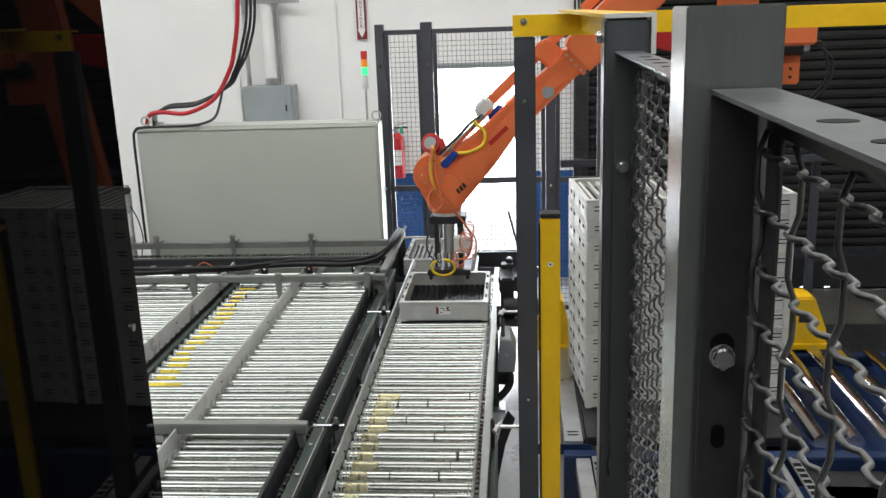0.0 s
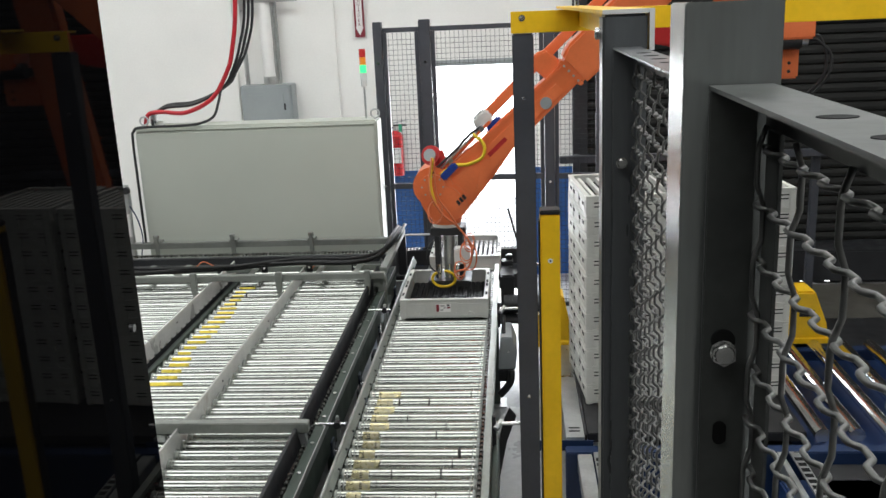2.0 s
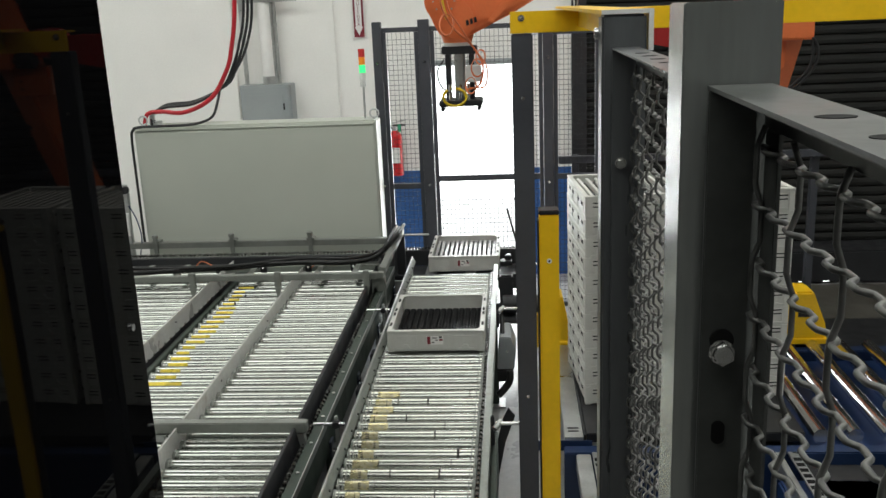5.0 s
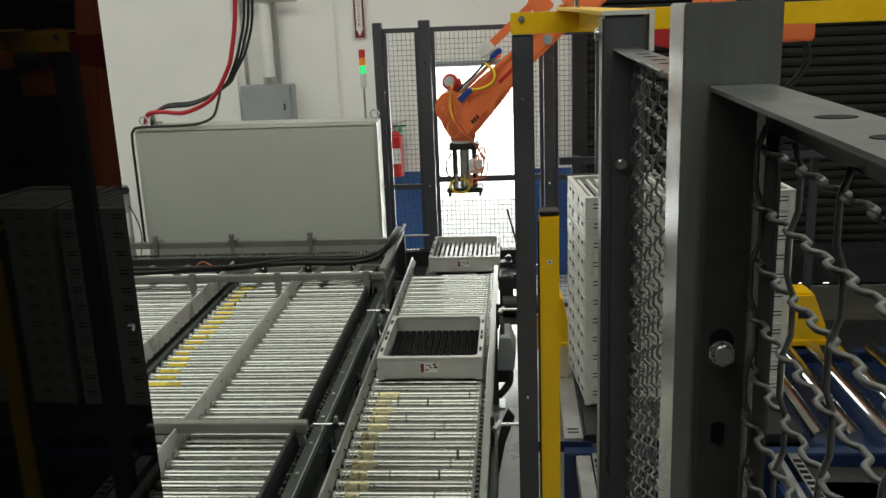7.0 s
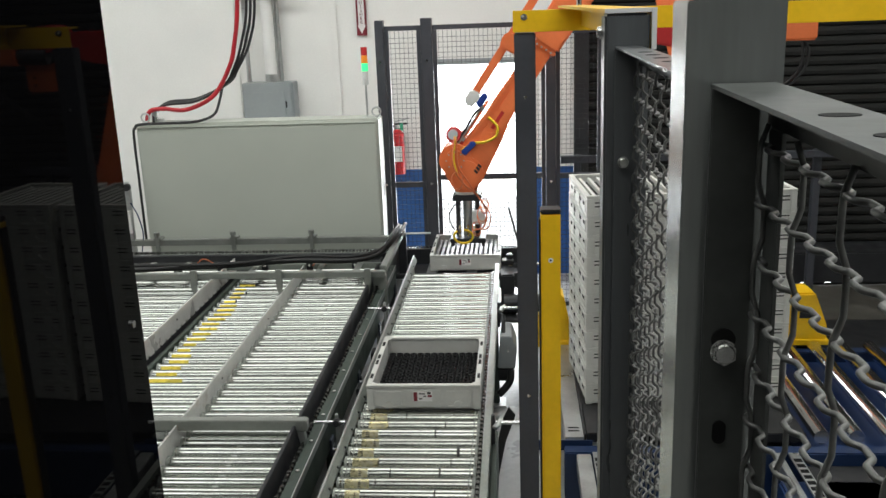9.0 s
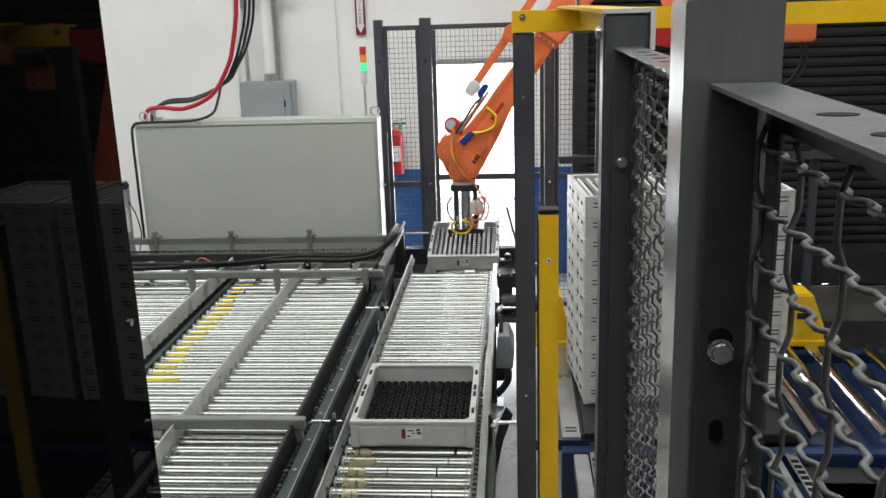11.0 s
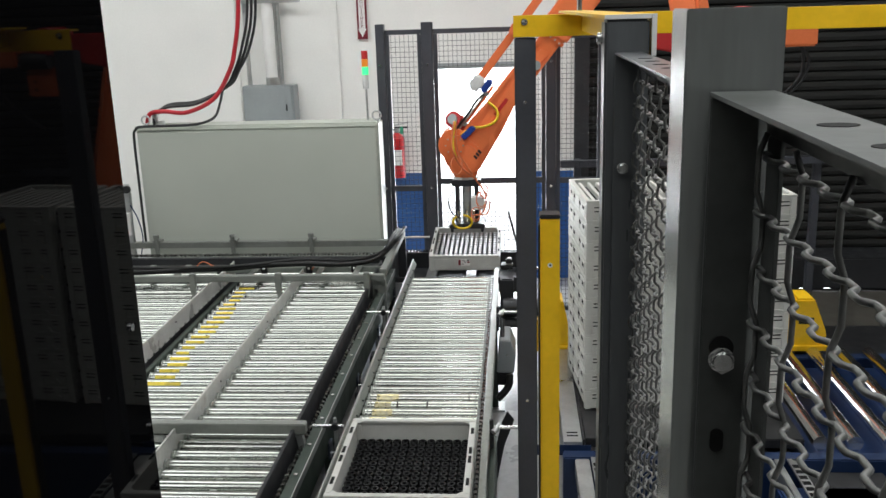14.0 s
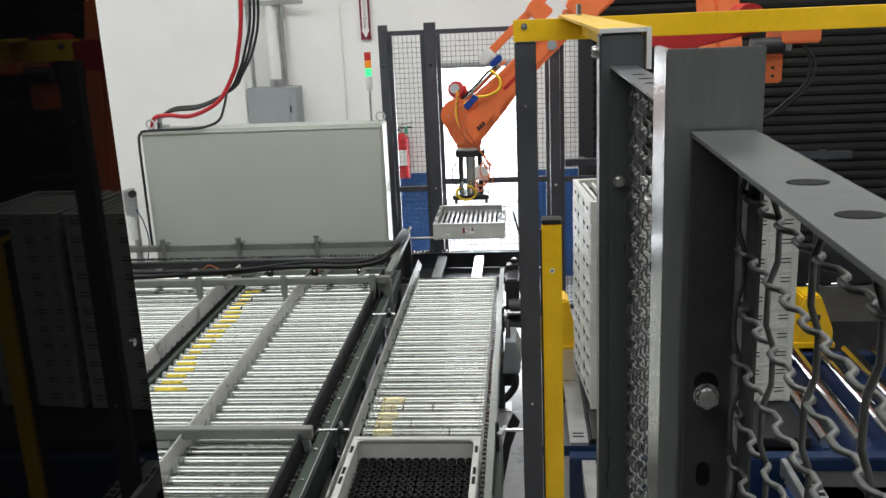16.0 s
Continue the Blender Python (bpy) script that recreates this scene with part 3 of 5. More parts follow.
    for x in (-2.2, -1.38):
        part("signal_wire", tube(spline([(x, 5.78, 0.83), (x + 0.06, 5.80, 0.885), (x + 0.14, 5.80, 0.85)], 5), 0.004, 6), HOSEO, f, "thin orange signal wire")
    for x in (-3.05,):
        part("post", box(x - 0.03, x + 0.03, 6.46, 6.52, 0, 0.80, 0.004), DARK, f)
        part("post", box(x - 0.03, x + 0.03, 5.375, 5.435, 0, 0.85, 0.004), DARK, f)


def bmesh_chain_x(x0, x1, y, z):
    bm = bmesh.new()
    n = int((x1 - x0) / 0.0255)
    for i in range(n):
        x = x0 + i * 0.0255
        add_box(bm, x, x + 0.019, y - 0.012, y + 0.012, z - 0.008, z + 0.008)
    return bm


def cross_transfer():
    """The lower transverse conveyor on which crates arrive at the far end."""
    c = thing("cross_transfer_conveyor", (0, 0, 0), "low dark cross transfer with two pale slide rails", "conveyor")
    part("front_rail", box(-1.0, 0.1, 6.19, 6.22, 0.54, 0.64, 0.004), DARK, c)
    part("rear_rail", box(-2.6, 0.1, 6.80, 6.84, 0.54, 0.66, 0.004), DARK, c)
    for x in (-0.62, -0.33):
        part("slide_rail", box(x - 0.035, x + 0.035, 6.225, 6.795, 0.60, 0.642, 0.004), STEEL, c, "pale steel slide rail")
    part("chain", bmesh_chain_x(-2.6, 0.08, 6.86, 0.66), CHAIN, c)
    part("bed_plate", box(-1.0, 0.08, 6.225, 6.795, 0.52, 0.54), DARK, c)
    for x in (-0.98, 0.07):
        for y in (6.22, 6.8):
            part("leg", box(x - 0.025, x + 0.025, y - 0.025, y + 0.025, 0, 0.54, 0.003), DARK, c)
    part("bearing_block", box(0.02, 0.12, 6.2, 6.4, 0.62, 0.74, 0.01), DARK, c)
    part("tension_rod", cyl((0.0, 6.12, 0.73), (0.16, 6.12, 0.73), 0.01, seg=10), CHROME, c)
    part("sensor_whip", cyl((-0.055, 6.31, 1.09), (0.035, 6.31, 0.735), 0.007, seg=8), BLACK, c, "thin black sensor rod")
    part("guide_plate", prism([(-0.86, 0.66), (-0.80, 0.66), (-0.66, 0.50), (-0.86, 0.50)], 6.0, 6.02), STEEL, c)


right_conveyor()
left_conveyor()
transfer_frame()
cross_transfer()


# ---- crates ----
CW, CL, CH = 0.508, 0.618, 0.120


def crate_body(parent, material, name="tub"):
    """An open tub with a rim, corner posts, panels, ribs and hand slots, origin at its base centre."""
    bm = bmesh.new()
    t = 0.012
    x, y = CW / 2 - 0.012, CL / 2 - 0.012
    add_box(bm, -x, x, -y, y, 0.004, 0.014)
    for s in (-1, 1):
        add_box(bm, -x, x, s * y - t / 2, s * y + t / 2, 0.014, CH - 0.012)
        add_box(bm, s * x - t / 2, s * x + t / 2, -y + t / 2, y - t / 2, 0.014, CH - 0.012)
        # rim flanges
        add_box(bm, -CW / 2, CW / 2, s * (CL / 2 - 0.026), s * CL / 2, CH - 0.012, CH, 0.002)
        add_box(bm, s * (CW / 2 - 0.024), s * CW / 2, -CL / 2 + 0.026, CL / 2 - 0.026, CH - 0.0125, CH - 0.0005, 0.002)
        # long and short side panels
        for q in (-1, 0, 1):
            w = 0.072 if q == 0 else 0.058
            add_box(bm, q * 0.155 - w, q * 0.155 + w, s * (y + t / 2), s * (y + t / 2 + 0.006), 0.022 if q else 0.016, CH - (0.018 if q == 0 else 0.026), 0.002)
            add_box(bm, s * (x + t / 2), s * (x + t / 2 + 0.006), q * 0.19 - 0.07, q * 0.19 + 0.07, 0.022, CH - 0.03, 0.002)
        add_box(bm, -0.20, -0.11, s * (y + t / 2 + 0.006), s * (y + t / 2 + 0.011), 0.018, 0.024)
        add_box(bm, 0.11, 0.20, s * (y + t / 2 + 0.006), s * (y + t / 2 + 0.011), 0.018, 0.024)
        for q in (-0.155, 0.155):
            add_cyl(bm, (q, s * (y + t / 2 + 0.005), 0.03), (q, s * (y + t / 2 + 0.012), 0.03), 0.018, seg=14)
        for q in (-1, 1):
            cx, cy = s * (CW / 2 - 0.018), q * (CL / 2 - 0.018)
            add_box(bm, cx - 0.017, cx + 0.017, cy - 0.017, cy + 0.017, 0.002, CH - 0.0125, 0.004)
            v = [bm.verts.new(p) for p in ((s * (CW / 2 - 0.022), q * (CL / 2 - 0.048), CH - 0.002), (s * (CW / 2 - 0.048), q * (CL / 2 - 0.024), CH - 0.002), (s * (CW / 2 - 0.022), q * (CL / 2 - 0.024), CH - 0.002))]
            bm.faces.new(v if s * q > 0 else v[::-1])
    bmesh.ops.recalc_face_normals(bm, faces=bm.faces)
    return part(name, bm, material, parent)


def crate_slots(parent):
    """Dark hand slots set in the rims of the two long sides."""
    src = None
    for s in (-1, 1):
        for y, l in ((-0.2, 0.055), (-0.035, 0.04), (0.035, 0.04), (0.2, 0.055)):
            if src is None:
                src = part("rim_slot", box(-0.006, 0.006, -0.025, 0.025, -0.002, 0.0012), SLOT, parent, "dark rim slot")
                src.location = (s * (CW / 2 - 0.011), y, CH)
            else:
                share("rim_slot", src, parent, pose(s * (CW / 2 - 0.011), y, CH))


TUBES = {}


def filled_crate(name, label, material, r, h, bore, top=None):
    c = thing(name, (0, 0, 0), label, "crate", "crates on the conveyor")
    crate_body(c, CRATE)
    crate_slots(c)
    ly = -CL / 2 - 0.0015 + 0.007 - 0.006
    lab = part("label_card", box(-0.045, 0.040, ly - 0.0015, ly, 0.045, 0.092), WHITE, c, "small red and white label")
    part("red_bar", box(-0.043, -0.026, ly - 0.003, ly - 0.0015, 0.047, 0.090), SIGNRED, lab)
    part("red_bar", box(0.02, 0.038, ly - 0.003, ly - 0.0015, 0.066, 0.076), SIGNRED, lab)
    for i, (a, b) in enumerate(((-0.02, -0.004), (0.0, 0.012), (-0.018, 0.008))):
        part("print_bar", box(a, b, ly - 0.003, ly - 0.0015, 0.055 + i * 0.012, 0.060 + i * 0.012), DARK, lab)
    part("print_bar", box(0.018, 0.034, ly - 0.003, ly - 0.0015, 0.08, 0.09), DARK, lab)
    # black sheet added over the grey crate floor so tube gaps look dark
    part("tube_tray", box(-0.232, 0.232, -0.286, 0.286, 0.0142, 0.016), BLACK, c, "black sheet that darkens the gaps between the tubes")
    nx, ny = 13, 15
    for i in range(nx):
        for j in range(ny):
            x = (i - (nx - 1) / 2) * 0.0352
            y = (j - (ny - 1) / 2) * 0.0378
            if material.name not in TUBES:
                bm = bmesh.new()
                seg = 12
                rings = [[bm.verts.new((rr * math.cos(k * math.tau / seg), rr * math.sin(k * math.tau / seg), z)) for k in range(seg)] for rr, z in ((r, 0), (r, h - 0.0015), (r - 0.0015, h), (bore + 0.001, h), (bore, h - 0.001), (bore, 0.006))]
                for a, b in zip(rings, rings[1:]):
                    for k in range(seg):
                        bm.faces.new((a[k], a[(k + 1) % seg], b[(k + 1) % seg], b[k])).smooth = False
                bm.faces.new(rings[-1])
                if top:
                    for f in bm.faces:
                        if min(v.co.z for v in f.verts) > h - 0.004:
                            f.material_index = 1
                TUBES[material.name] = ob = part("tube", bm, [material, top or material], c)
                ob.location = (x, y, 0.0165)
            else:
                share("tube", TUBES[material.name], c, pose(x, y, 0.0165, 0, 0, (i * 7 + j * 13) % 30))
    return c


CRATE_A = filled_crate("plastic_crate", "light grey plastic crate of short black tubes rolling forward", TUBE, 0.0168, 0.025, 0.0085)
# tube tops take the painted glare, tube sides stay dark
CRATE_B = filled_crate("plastic_crate", "light grey plastic crate of dark upright tubes with door glare painted on their tops", DARK, 0.0138, 0.066, 0.003, TUBE_GLARE)


def stack(x, y, z, n, pitch, material, label, group, rz=0, slats=True):
    """Nested crates in a column; each crate is a thing."""
    first = None
    for i in range(n):
        m = pose(x, y, z + i * pitch, 0, 0, rz + random.uniform(-0.3, 0.3))
        if first is None:
            first = thing("stacked_crate", (0, 0, 0), label, "crate", group)
            b = crate_body(first, material)
            for s in (-1, 1):
                for q, w in ((-0.212, 0.034), (-0.12, 0.06), (0.02, 0.06), (0.165, 0.05)):
                    for k in (0, 1):
                        part("side_slot", box(q, q + w, s * (CL / 2 - 0.001), s * (CL / 2 + 0.0008), 0.062 + k * 0.02, 0.068 + k * 0.02), SLOT, first)
                for q in (-0.24, -0.13, 0.06, 0.17):
                    part("side_slot", box(s * (CW / 2 - 0.001), s * (CW / 2 + 0.0008), q, q + 0.05, 0.060, 0.078), SLOT, first)
            first.matrix_basis = m
        else:
            copy_thing(first, m)
    if slats:
        g = thing("slatted_tray", (x, y, z + n * pitch), "pale slatted tray insert resting in the top crate", "tray", group + " inserts")
        g.rotation_euler = (0, 0, radians(rz))
        part("tray_base", box(-0.215, 0.215, -0.265, 0.265, -0.03, -0.022), SLOT, g)
        s0 = None
        for i in range(9):
            xx = -0.2 + i * 0.05
            if s0 is None:
                s0 = part("slat", box(-0.008, 0.008, -0.26, 0.26, -0.022, 0.004), CRATEW, g)
                s0.location = (xx, 0, 0)
            else:
                share("slat", s0, g, pose(xx, 0, 0))


stack(0.579, 4.820, 0.41, 11, 0.1018, CRATEW, "pale plastic crate nested in a tall stack on the blue conveyor", "stacked crates by the robot", 5.0)
stack(1.135, 4.868, 0.41, 11, 0.1018, CRATEW, "pale plastic crate nested in a tall stack beside another stack", "stacked crates by the robot", 5.0)


# ---- along the back wall ----
def enclosure():
    e = thing("electrical_enclosure", (0, 0, 0), "large light grey steel electrical enclosure with rounded edges", "enclosure")
    x0, x1, y0, y1, z0, z1 = -2.85, -1.008, 6.60, 6.86, 0.62, 1.715
    part("cabinet", box(x0, x1, y0 + 0.022, y1, z0, z1, 0.012), ENCL, e)
    d = part("door", box(x0 + 0.01, x1 - 0.012, y0, y0 + 0.021, z0 + 0.01, z1 - 0.035, 0.009), ENCL, e)
    part("drip_lip", box(x0 + 0.02, x1 - 0.02, y0 + 0.002, y0 + 0.03, z1 - 0.031, z1 - 0.022, 0.003), ENCL, e)
    for x in (x0 + 0.05, x1 - 0.02):
        pts = [(x + 0.032 * math.cos(a), y0 + 0.10, z1 + 0.040 + 0.032 * math.sin(a)) for a in [k * math.tau / 16 for k in range(17)]]
        part("lifting_eye", tube(pts, 0.007, 8), STEEL, e)
        part("eye_stud", cyl((x, y0 + 0.1, z1), (x, y0 + 0.1, z1 + 0.012), 0.014, seg=10), STEEL, e)
    part("cable_gland", cyl((x0 + 0.16, y0 + 0.12, z1), (x0 + 0.16, y0 + 0.12, z1 + 0.03), 0.03, seg=12), STEEL, e)
    for x in (x0 + 0.3, x1 - 0.3):
        part("stand_leg", box(x - 0.04, x + 0.04, y0 + 0.08, y0 + 0.16, 0, z0, 0.005), DARK, e)
    part("edge_gasket", tube(spline([(x0 - 0.013, y0 - 0.008, 0.8), (x0 - 0.013, y0 - 0.008, 1.3), (x0 - 0.011, y0 - 0.008, z1 - 0.09), (x0 + 0.008, y0 - 0.010, z1 - 0.02), (x0 + 0.07, y0 - 0.010, z1 + 0.004), (x0 + 0.4, y0 - 0.006, z1 + 0.008), (x0 + 0.52, y0 + 0.03, z1 + 0.02), (x0 + 0.60, y0 + 0.08, z1 + 0.06), (x0 + 0.635, y0 + 0.12, z1 + 0.16), (x0 + 0.65, y0 + 0.16, z1 + 0.25)], 8), 0.0105, 8), BLACK, e, "thin black cable along the edge")
    # pneumatic unit on its far side
    p = thing("pneumatic_unit", (-2.93, 6.5, 0), "small pneumatic valve unit with clear bowls on a steel post", "valve unit")
    part("mount_post", box(-0.02, 0.02, -0.02, 0.02, 0, 1.30, 0.003), STEEL, p)
    part("regulator", box(-0.05, 0.05, -0.05, -0.021, 1.10, 1.30, 0.01), STEEL, p)
    part("filter_bowl", cyl((0.0, -0.055, 0.92), (0.0, -0.055, 1.09), 0.032, seg=14), BEIGE, p)
    part("gauge", cyl((0.03, -0.07, 1.27), (0.03, -0.045, 1.27), 0.028, seg=16), BLACK, p)
    part("blue_tube", tube(spline([(0.04, -0.05, 1.15), (0.09, -0.06, 1.05), (0.10, -0.03, 0.9), (0.06, 0.0, 0.75)], 6), 0.005, 6), NAVY, p)
    # supply cables dropping from above
    b = thing("supply_cable", (0, 0, 0), "thick red supply cable hanging from above into the enclosure", "cable", "supply cables")
    part("sheath", tube(spline([(-2.00, 6.75, 4.9), (-2.00, 6.75, 3.4), (-2.02, 6.75, 2.61), (-2.08, 6.75, 2.25), (-2.14, 6.75, 2.087), (-2.27, 6.74, 1.90), (-2.48, 6.73, 1.805), (-2.66, 6.73, 1.815), (-2.77, 6.73, 1.80), (-2.806, 6.73, 1.715)], 8), 0.0165, 10), RED, b)
    for k in range(3):
        b = thing("supply_cable", (0, 0, 0), "black supply cable hanging from above into the enclosure", "cable", "supply cables")
        o = 0.024 * k
        part("sheath", tube(spline([(-1.955 + o, 6.76, 4.9), (-1.955 + o, 6.76 + o, 3.4), (-1.955 + o, 6.76 + o, 2.61), (-2.02 + o, 6.76 + o, 2.29), (-2.10 + o * 0.7, 6.77, 2.10), (-2.19 + o * 0.5, 6.77 + o, 1.975 + o * 0.3), (-2.41, 6.75 + o, 1.865 + 0.008 * k), (-2.63, 6.75 + o, 1.845 + 0.008 * k), (-2.735, 6.75 + o, 1.80), (-2.75, 6.73 + o, 1.715)], 8), 0.0105, 8), BLACK, b)
    part("collar", cyl((-2.75, 6.755, 1.717), (-2.742, 6.755, 1.80), 0.024, seg=12), STEEL, b)


def wall_fittings():
    j = thing("electrical_box", (-2.215, 8.1, 1.715), "grey metal electrical disconnect box fixed to the wall", "electrical box")
    part("housing", box(-0.245, 0.225, 0.018, 0.199, -0.38, 0.165, 0.006), JBOX, j)
    d = part("cover", box(-0.235, 0.212, 0, 0.017, -0.365, 0.155, 0.006), JBOX, j)
    part("raised_panel", box(-0.165, 0.15, -0.008, -0.001, -0.2, 0.085, 0.004), JBOX, d)
    part("latch", box(0.15, 0.165, -0.012, 0.0, -0.06, 0.0, 0.003), DARK, d)
    for x, r in ((-0.20, 0.020), (0.012, 0.055), (0.075, 0.016), (0.105, 0.014)):
        part("conduit", cyl((x, 0.13, 0.16), (x, 0.13, 3.0), r, seg=14), WHITE if r > 0.05 else STEEL, j)
    part("conduit_hub", cyl((0.015, 0.13, 0.165), (0.015, 0.13, 0.235), 0.064, seg=14), STEEL, j)
    part("strut", box(-0.24, 0.32, 0.07, 0.1, 0.885, 0.925, 0.003), STEEL, j)
    s = thing("fire_extinguisher_sign", (-1.359, 8.27, 0.018), "tall dark red fire extinguisher sign with a white arrow", "sign")
    part("board", box(-0.045, 0.045, 0, 0.006, 2.245, 3.05), SIGNRED, s)
    a = prism([(-0.028, 3.04), (0.028, 3.04), (0.028, 2.335), (0.038, 2.335), (0.0, 2.262), (-0.038, 2.335), (-0.028, 2.335)], -0.004, 0)
    ar = part("arrow", a, WHITE, s, "white arrow pointing down")
    word = "EXTINGUISHER"
    for i, ch in enumerate(word):
        cu = bpy.data.curves.new("letter", "FONT")
        cu.body, cu.size, cu.align_x, cu.extrude = ch, 0.040, "CENTER", 0.001
        t = new("letter", cu)
        t.parent = s
        t.matrix_basis = pose(0, -0.007, 2.345 + (len(word) - 1 - i) * 0.035, 90, 0, 0)
        t.data.materials.append(SIGNRED)
    x = thing("fire_extinguisher", (-1.075, 8.19, 1.015), "red fire extinguisher hanging on the wall by its bracket", "fire extinguisher")
    part("cylinder", cyl((0, 0, 0), (0, 0, 0.36), 0.065, seg=20), EXT, x)
    part("shoulder", cyl((0, 0, 0.36), (0, 0, 0.41), 0.065, 0.025, seg=20), EXT, x)
    part("valve", cyl((0, 0, 0.41), (0, 0, 0.45), 0.02, seg=12), STEEL, x)
    part("handle", box(-0.02, 0.10, -0.012, 0.012, 0.45, 0.465, 0.003), BLACK, x)
    part("lever", prism([(-0.02, 0.47), (0.11, 0.50), (0.11, 0.512), (-0.02, 0.485)], -0.012, 0.012), STEEL, x)
    part("hose", tube(spline([(-0.02, -0.02, 0.44), (-0.08, -0.05, 0.42), (-0.085, -0.07, 0.25), (-0.06, -0.08, 0.1)], 6), 0.011, 8), BLACK, x)
    part("label_panel", box(-0.045, 0.045, -0.069, -0.0655, 0.12, 0.26), WHITE, x)
    part("wall_bracket", box(-0.03, 0.03, 0.066, 0.108, 0.05, 0.32), STEEL, x)
    part("tag", box(0.03, 0.06, -0.03, -0.027, 0.40, 0.47), GREENTAG, x)
    k = thing("signal_tower", (-1.10, 6.72, 1.716), "slim signal tower with red, amber and lit green lamps", "signal light")
    part("stem", cyl((0, 0, 0), (0, 0, 0.235), 0.008, seg=10), STEEL, k)
    part("base", cyl((0, 0, 0.235), (0, 0, 0.335), 0.023, seg=16), BEIGE, k)
    part("green_lamp", cyl((0, 0, 0.336), (0, 0, 0.392), 0.024, seg=16), LAMPGREEN, k, "lit green lamp")
    part("amber_lamp", cyl((0, 0, 0.394), (0, 0, 0.448), 0.024, seg=16), LAMPAMBER, k)
    part("red_lamp", cyl((0, 0, 0.450), (0, 0, 0.508), 0.024, seg=16), LAMPRED, k)


GREENTAG = mat("green_tag", (0.05, 0.35, 0.2), 0.5)
enclosure()
wall_fittings()


def far_fence():
    """Robot-cell fence: dark posts and frames with a fine wire grid."""
    y = 7.0
    posts = [(-1.05, -0.985, 2.405), (-0.702, -0.618, 2.412), (0.235, 0.31, 2.36), (0.66, 0.72, 2.36)]
    for a, b, h in posts:
        p = thing("fence_post", ((a + b) / 2, y, 0), "dark grey steel safety fence post", "fence post", "far fence posts")
        part("tube", box(-(b - a) / 2, (b - a) / 2, -0.04, 0.04, 0.01, h, 0.003), POSTFAR, p)
        part("foot_plate", box(-0.08, 0.08, -0.08, 0.08, 0, 0.01), POSTFAR, p)
        for z in (0.4, 1.15, 2.1):
            part("bolt", cyl((0, -0.046, z), (0, -0.04, z), 0.01, seg=8), CHROME, p)
    spans = [(-0.983, -0.704, 2.36, 1.118), (-0.616, 0.233, 2.36, 1.172), (0.312, 0.658, 2.30, 1.165)]
    for a, b, h, mid in spans:
        f = thing("wire_fence", (0, y, 0), "dark framed wire-grid safety fence panel", "fence", "far fence panels")
        part("top_rail", box(a, b, -0.015, 0.015, h - 0.035, h, 0.003), POSTFAR, f)
        part("bottom_rail", box(a, b, -0.015, 0.015, 0.12, 0.155, 0.003), POSTFAR, f)
        part("middle_rail", box(a, b, -0.015, 0.015, mid, mid + 0.042, 0.003), POSTFAR, f)
        part("stile", box(a + 0.001, a + 0.032, -0.014, 0.014, 0.156, h - 0.036), POSTFAR, f)
        part("stile", box(b - 0.032, b - 0.001, -0.014, 0.014, 0.156, h - 0.036), POSTFAR, f)
        v = h0 = None
        n = int((b - a - 0.06) / 0.034)
        for i in range(n + 1):
            x = a + 0.045 + i * 0.034
            if x > b - 0.035:
                break
            if v is None:
                v = part("grid_wire", box(-0.0013, 0.0013, -0.0013, 0.0013, 0.156, h - 0.036), WIREFAR, f)
                v.location.x = x
            else:
                share("grid_wire", v, f, pose(x, 0, 0))
        for i in range(int((h - 0.2) / 0.038)):
            z = 0.18 + i * 0.038
            if h0 is None:
                h0 = part("grid_wire", box(a + 0.033, b - 0.033, -0.0042, -0.0016, -0.0013, 0.0013), WIREFAR, f)
                h0.location.z = z
            else:
                share("grid_wire", h0, f, pose(0, 0, z))
    r = thing("guard_rail", (0, 7.3, 0), "dark horizontal guard rail before the shutter", "rail")
    part("bar", box(0.36, 2.6, -0.03, 0.03, 1.235, 1.29, 0.004), POSTFAR, r)
    for x in (0.5, 2.4):
        part("upright", box(x - 0.03, x + 0.03, 0.031, 0.09, 0, 1.29, 0.004), POSTFAR, r)


far_fence()


# ---- robot ----
ROOT = Vector((1.50, 5.90, 0))


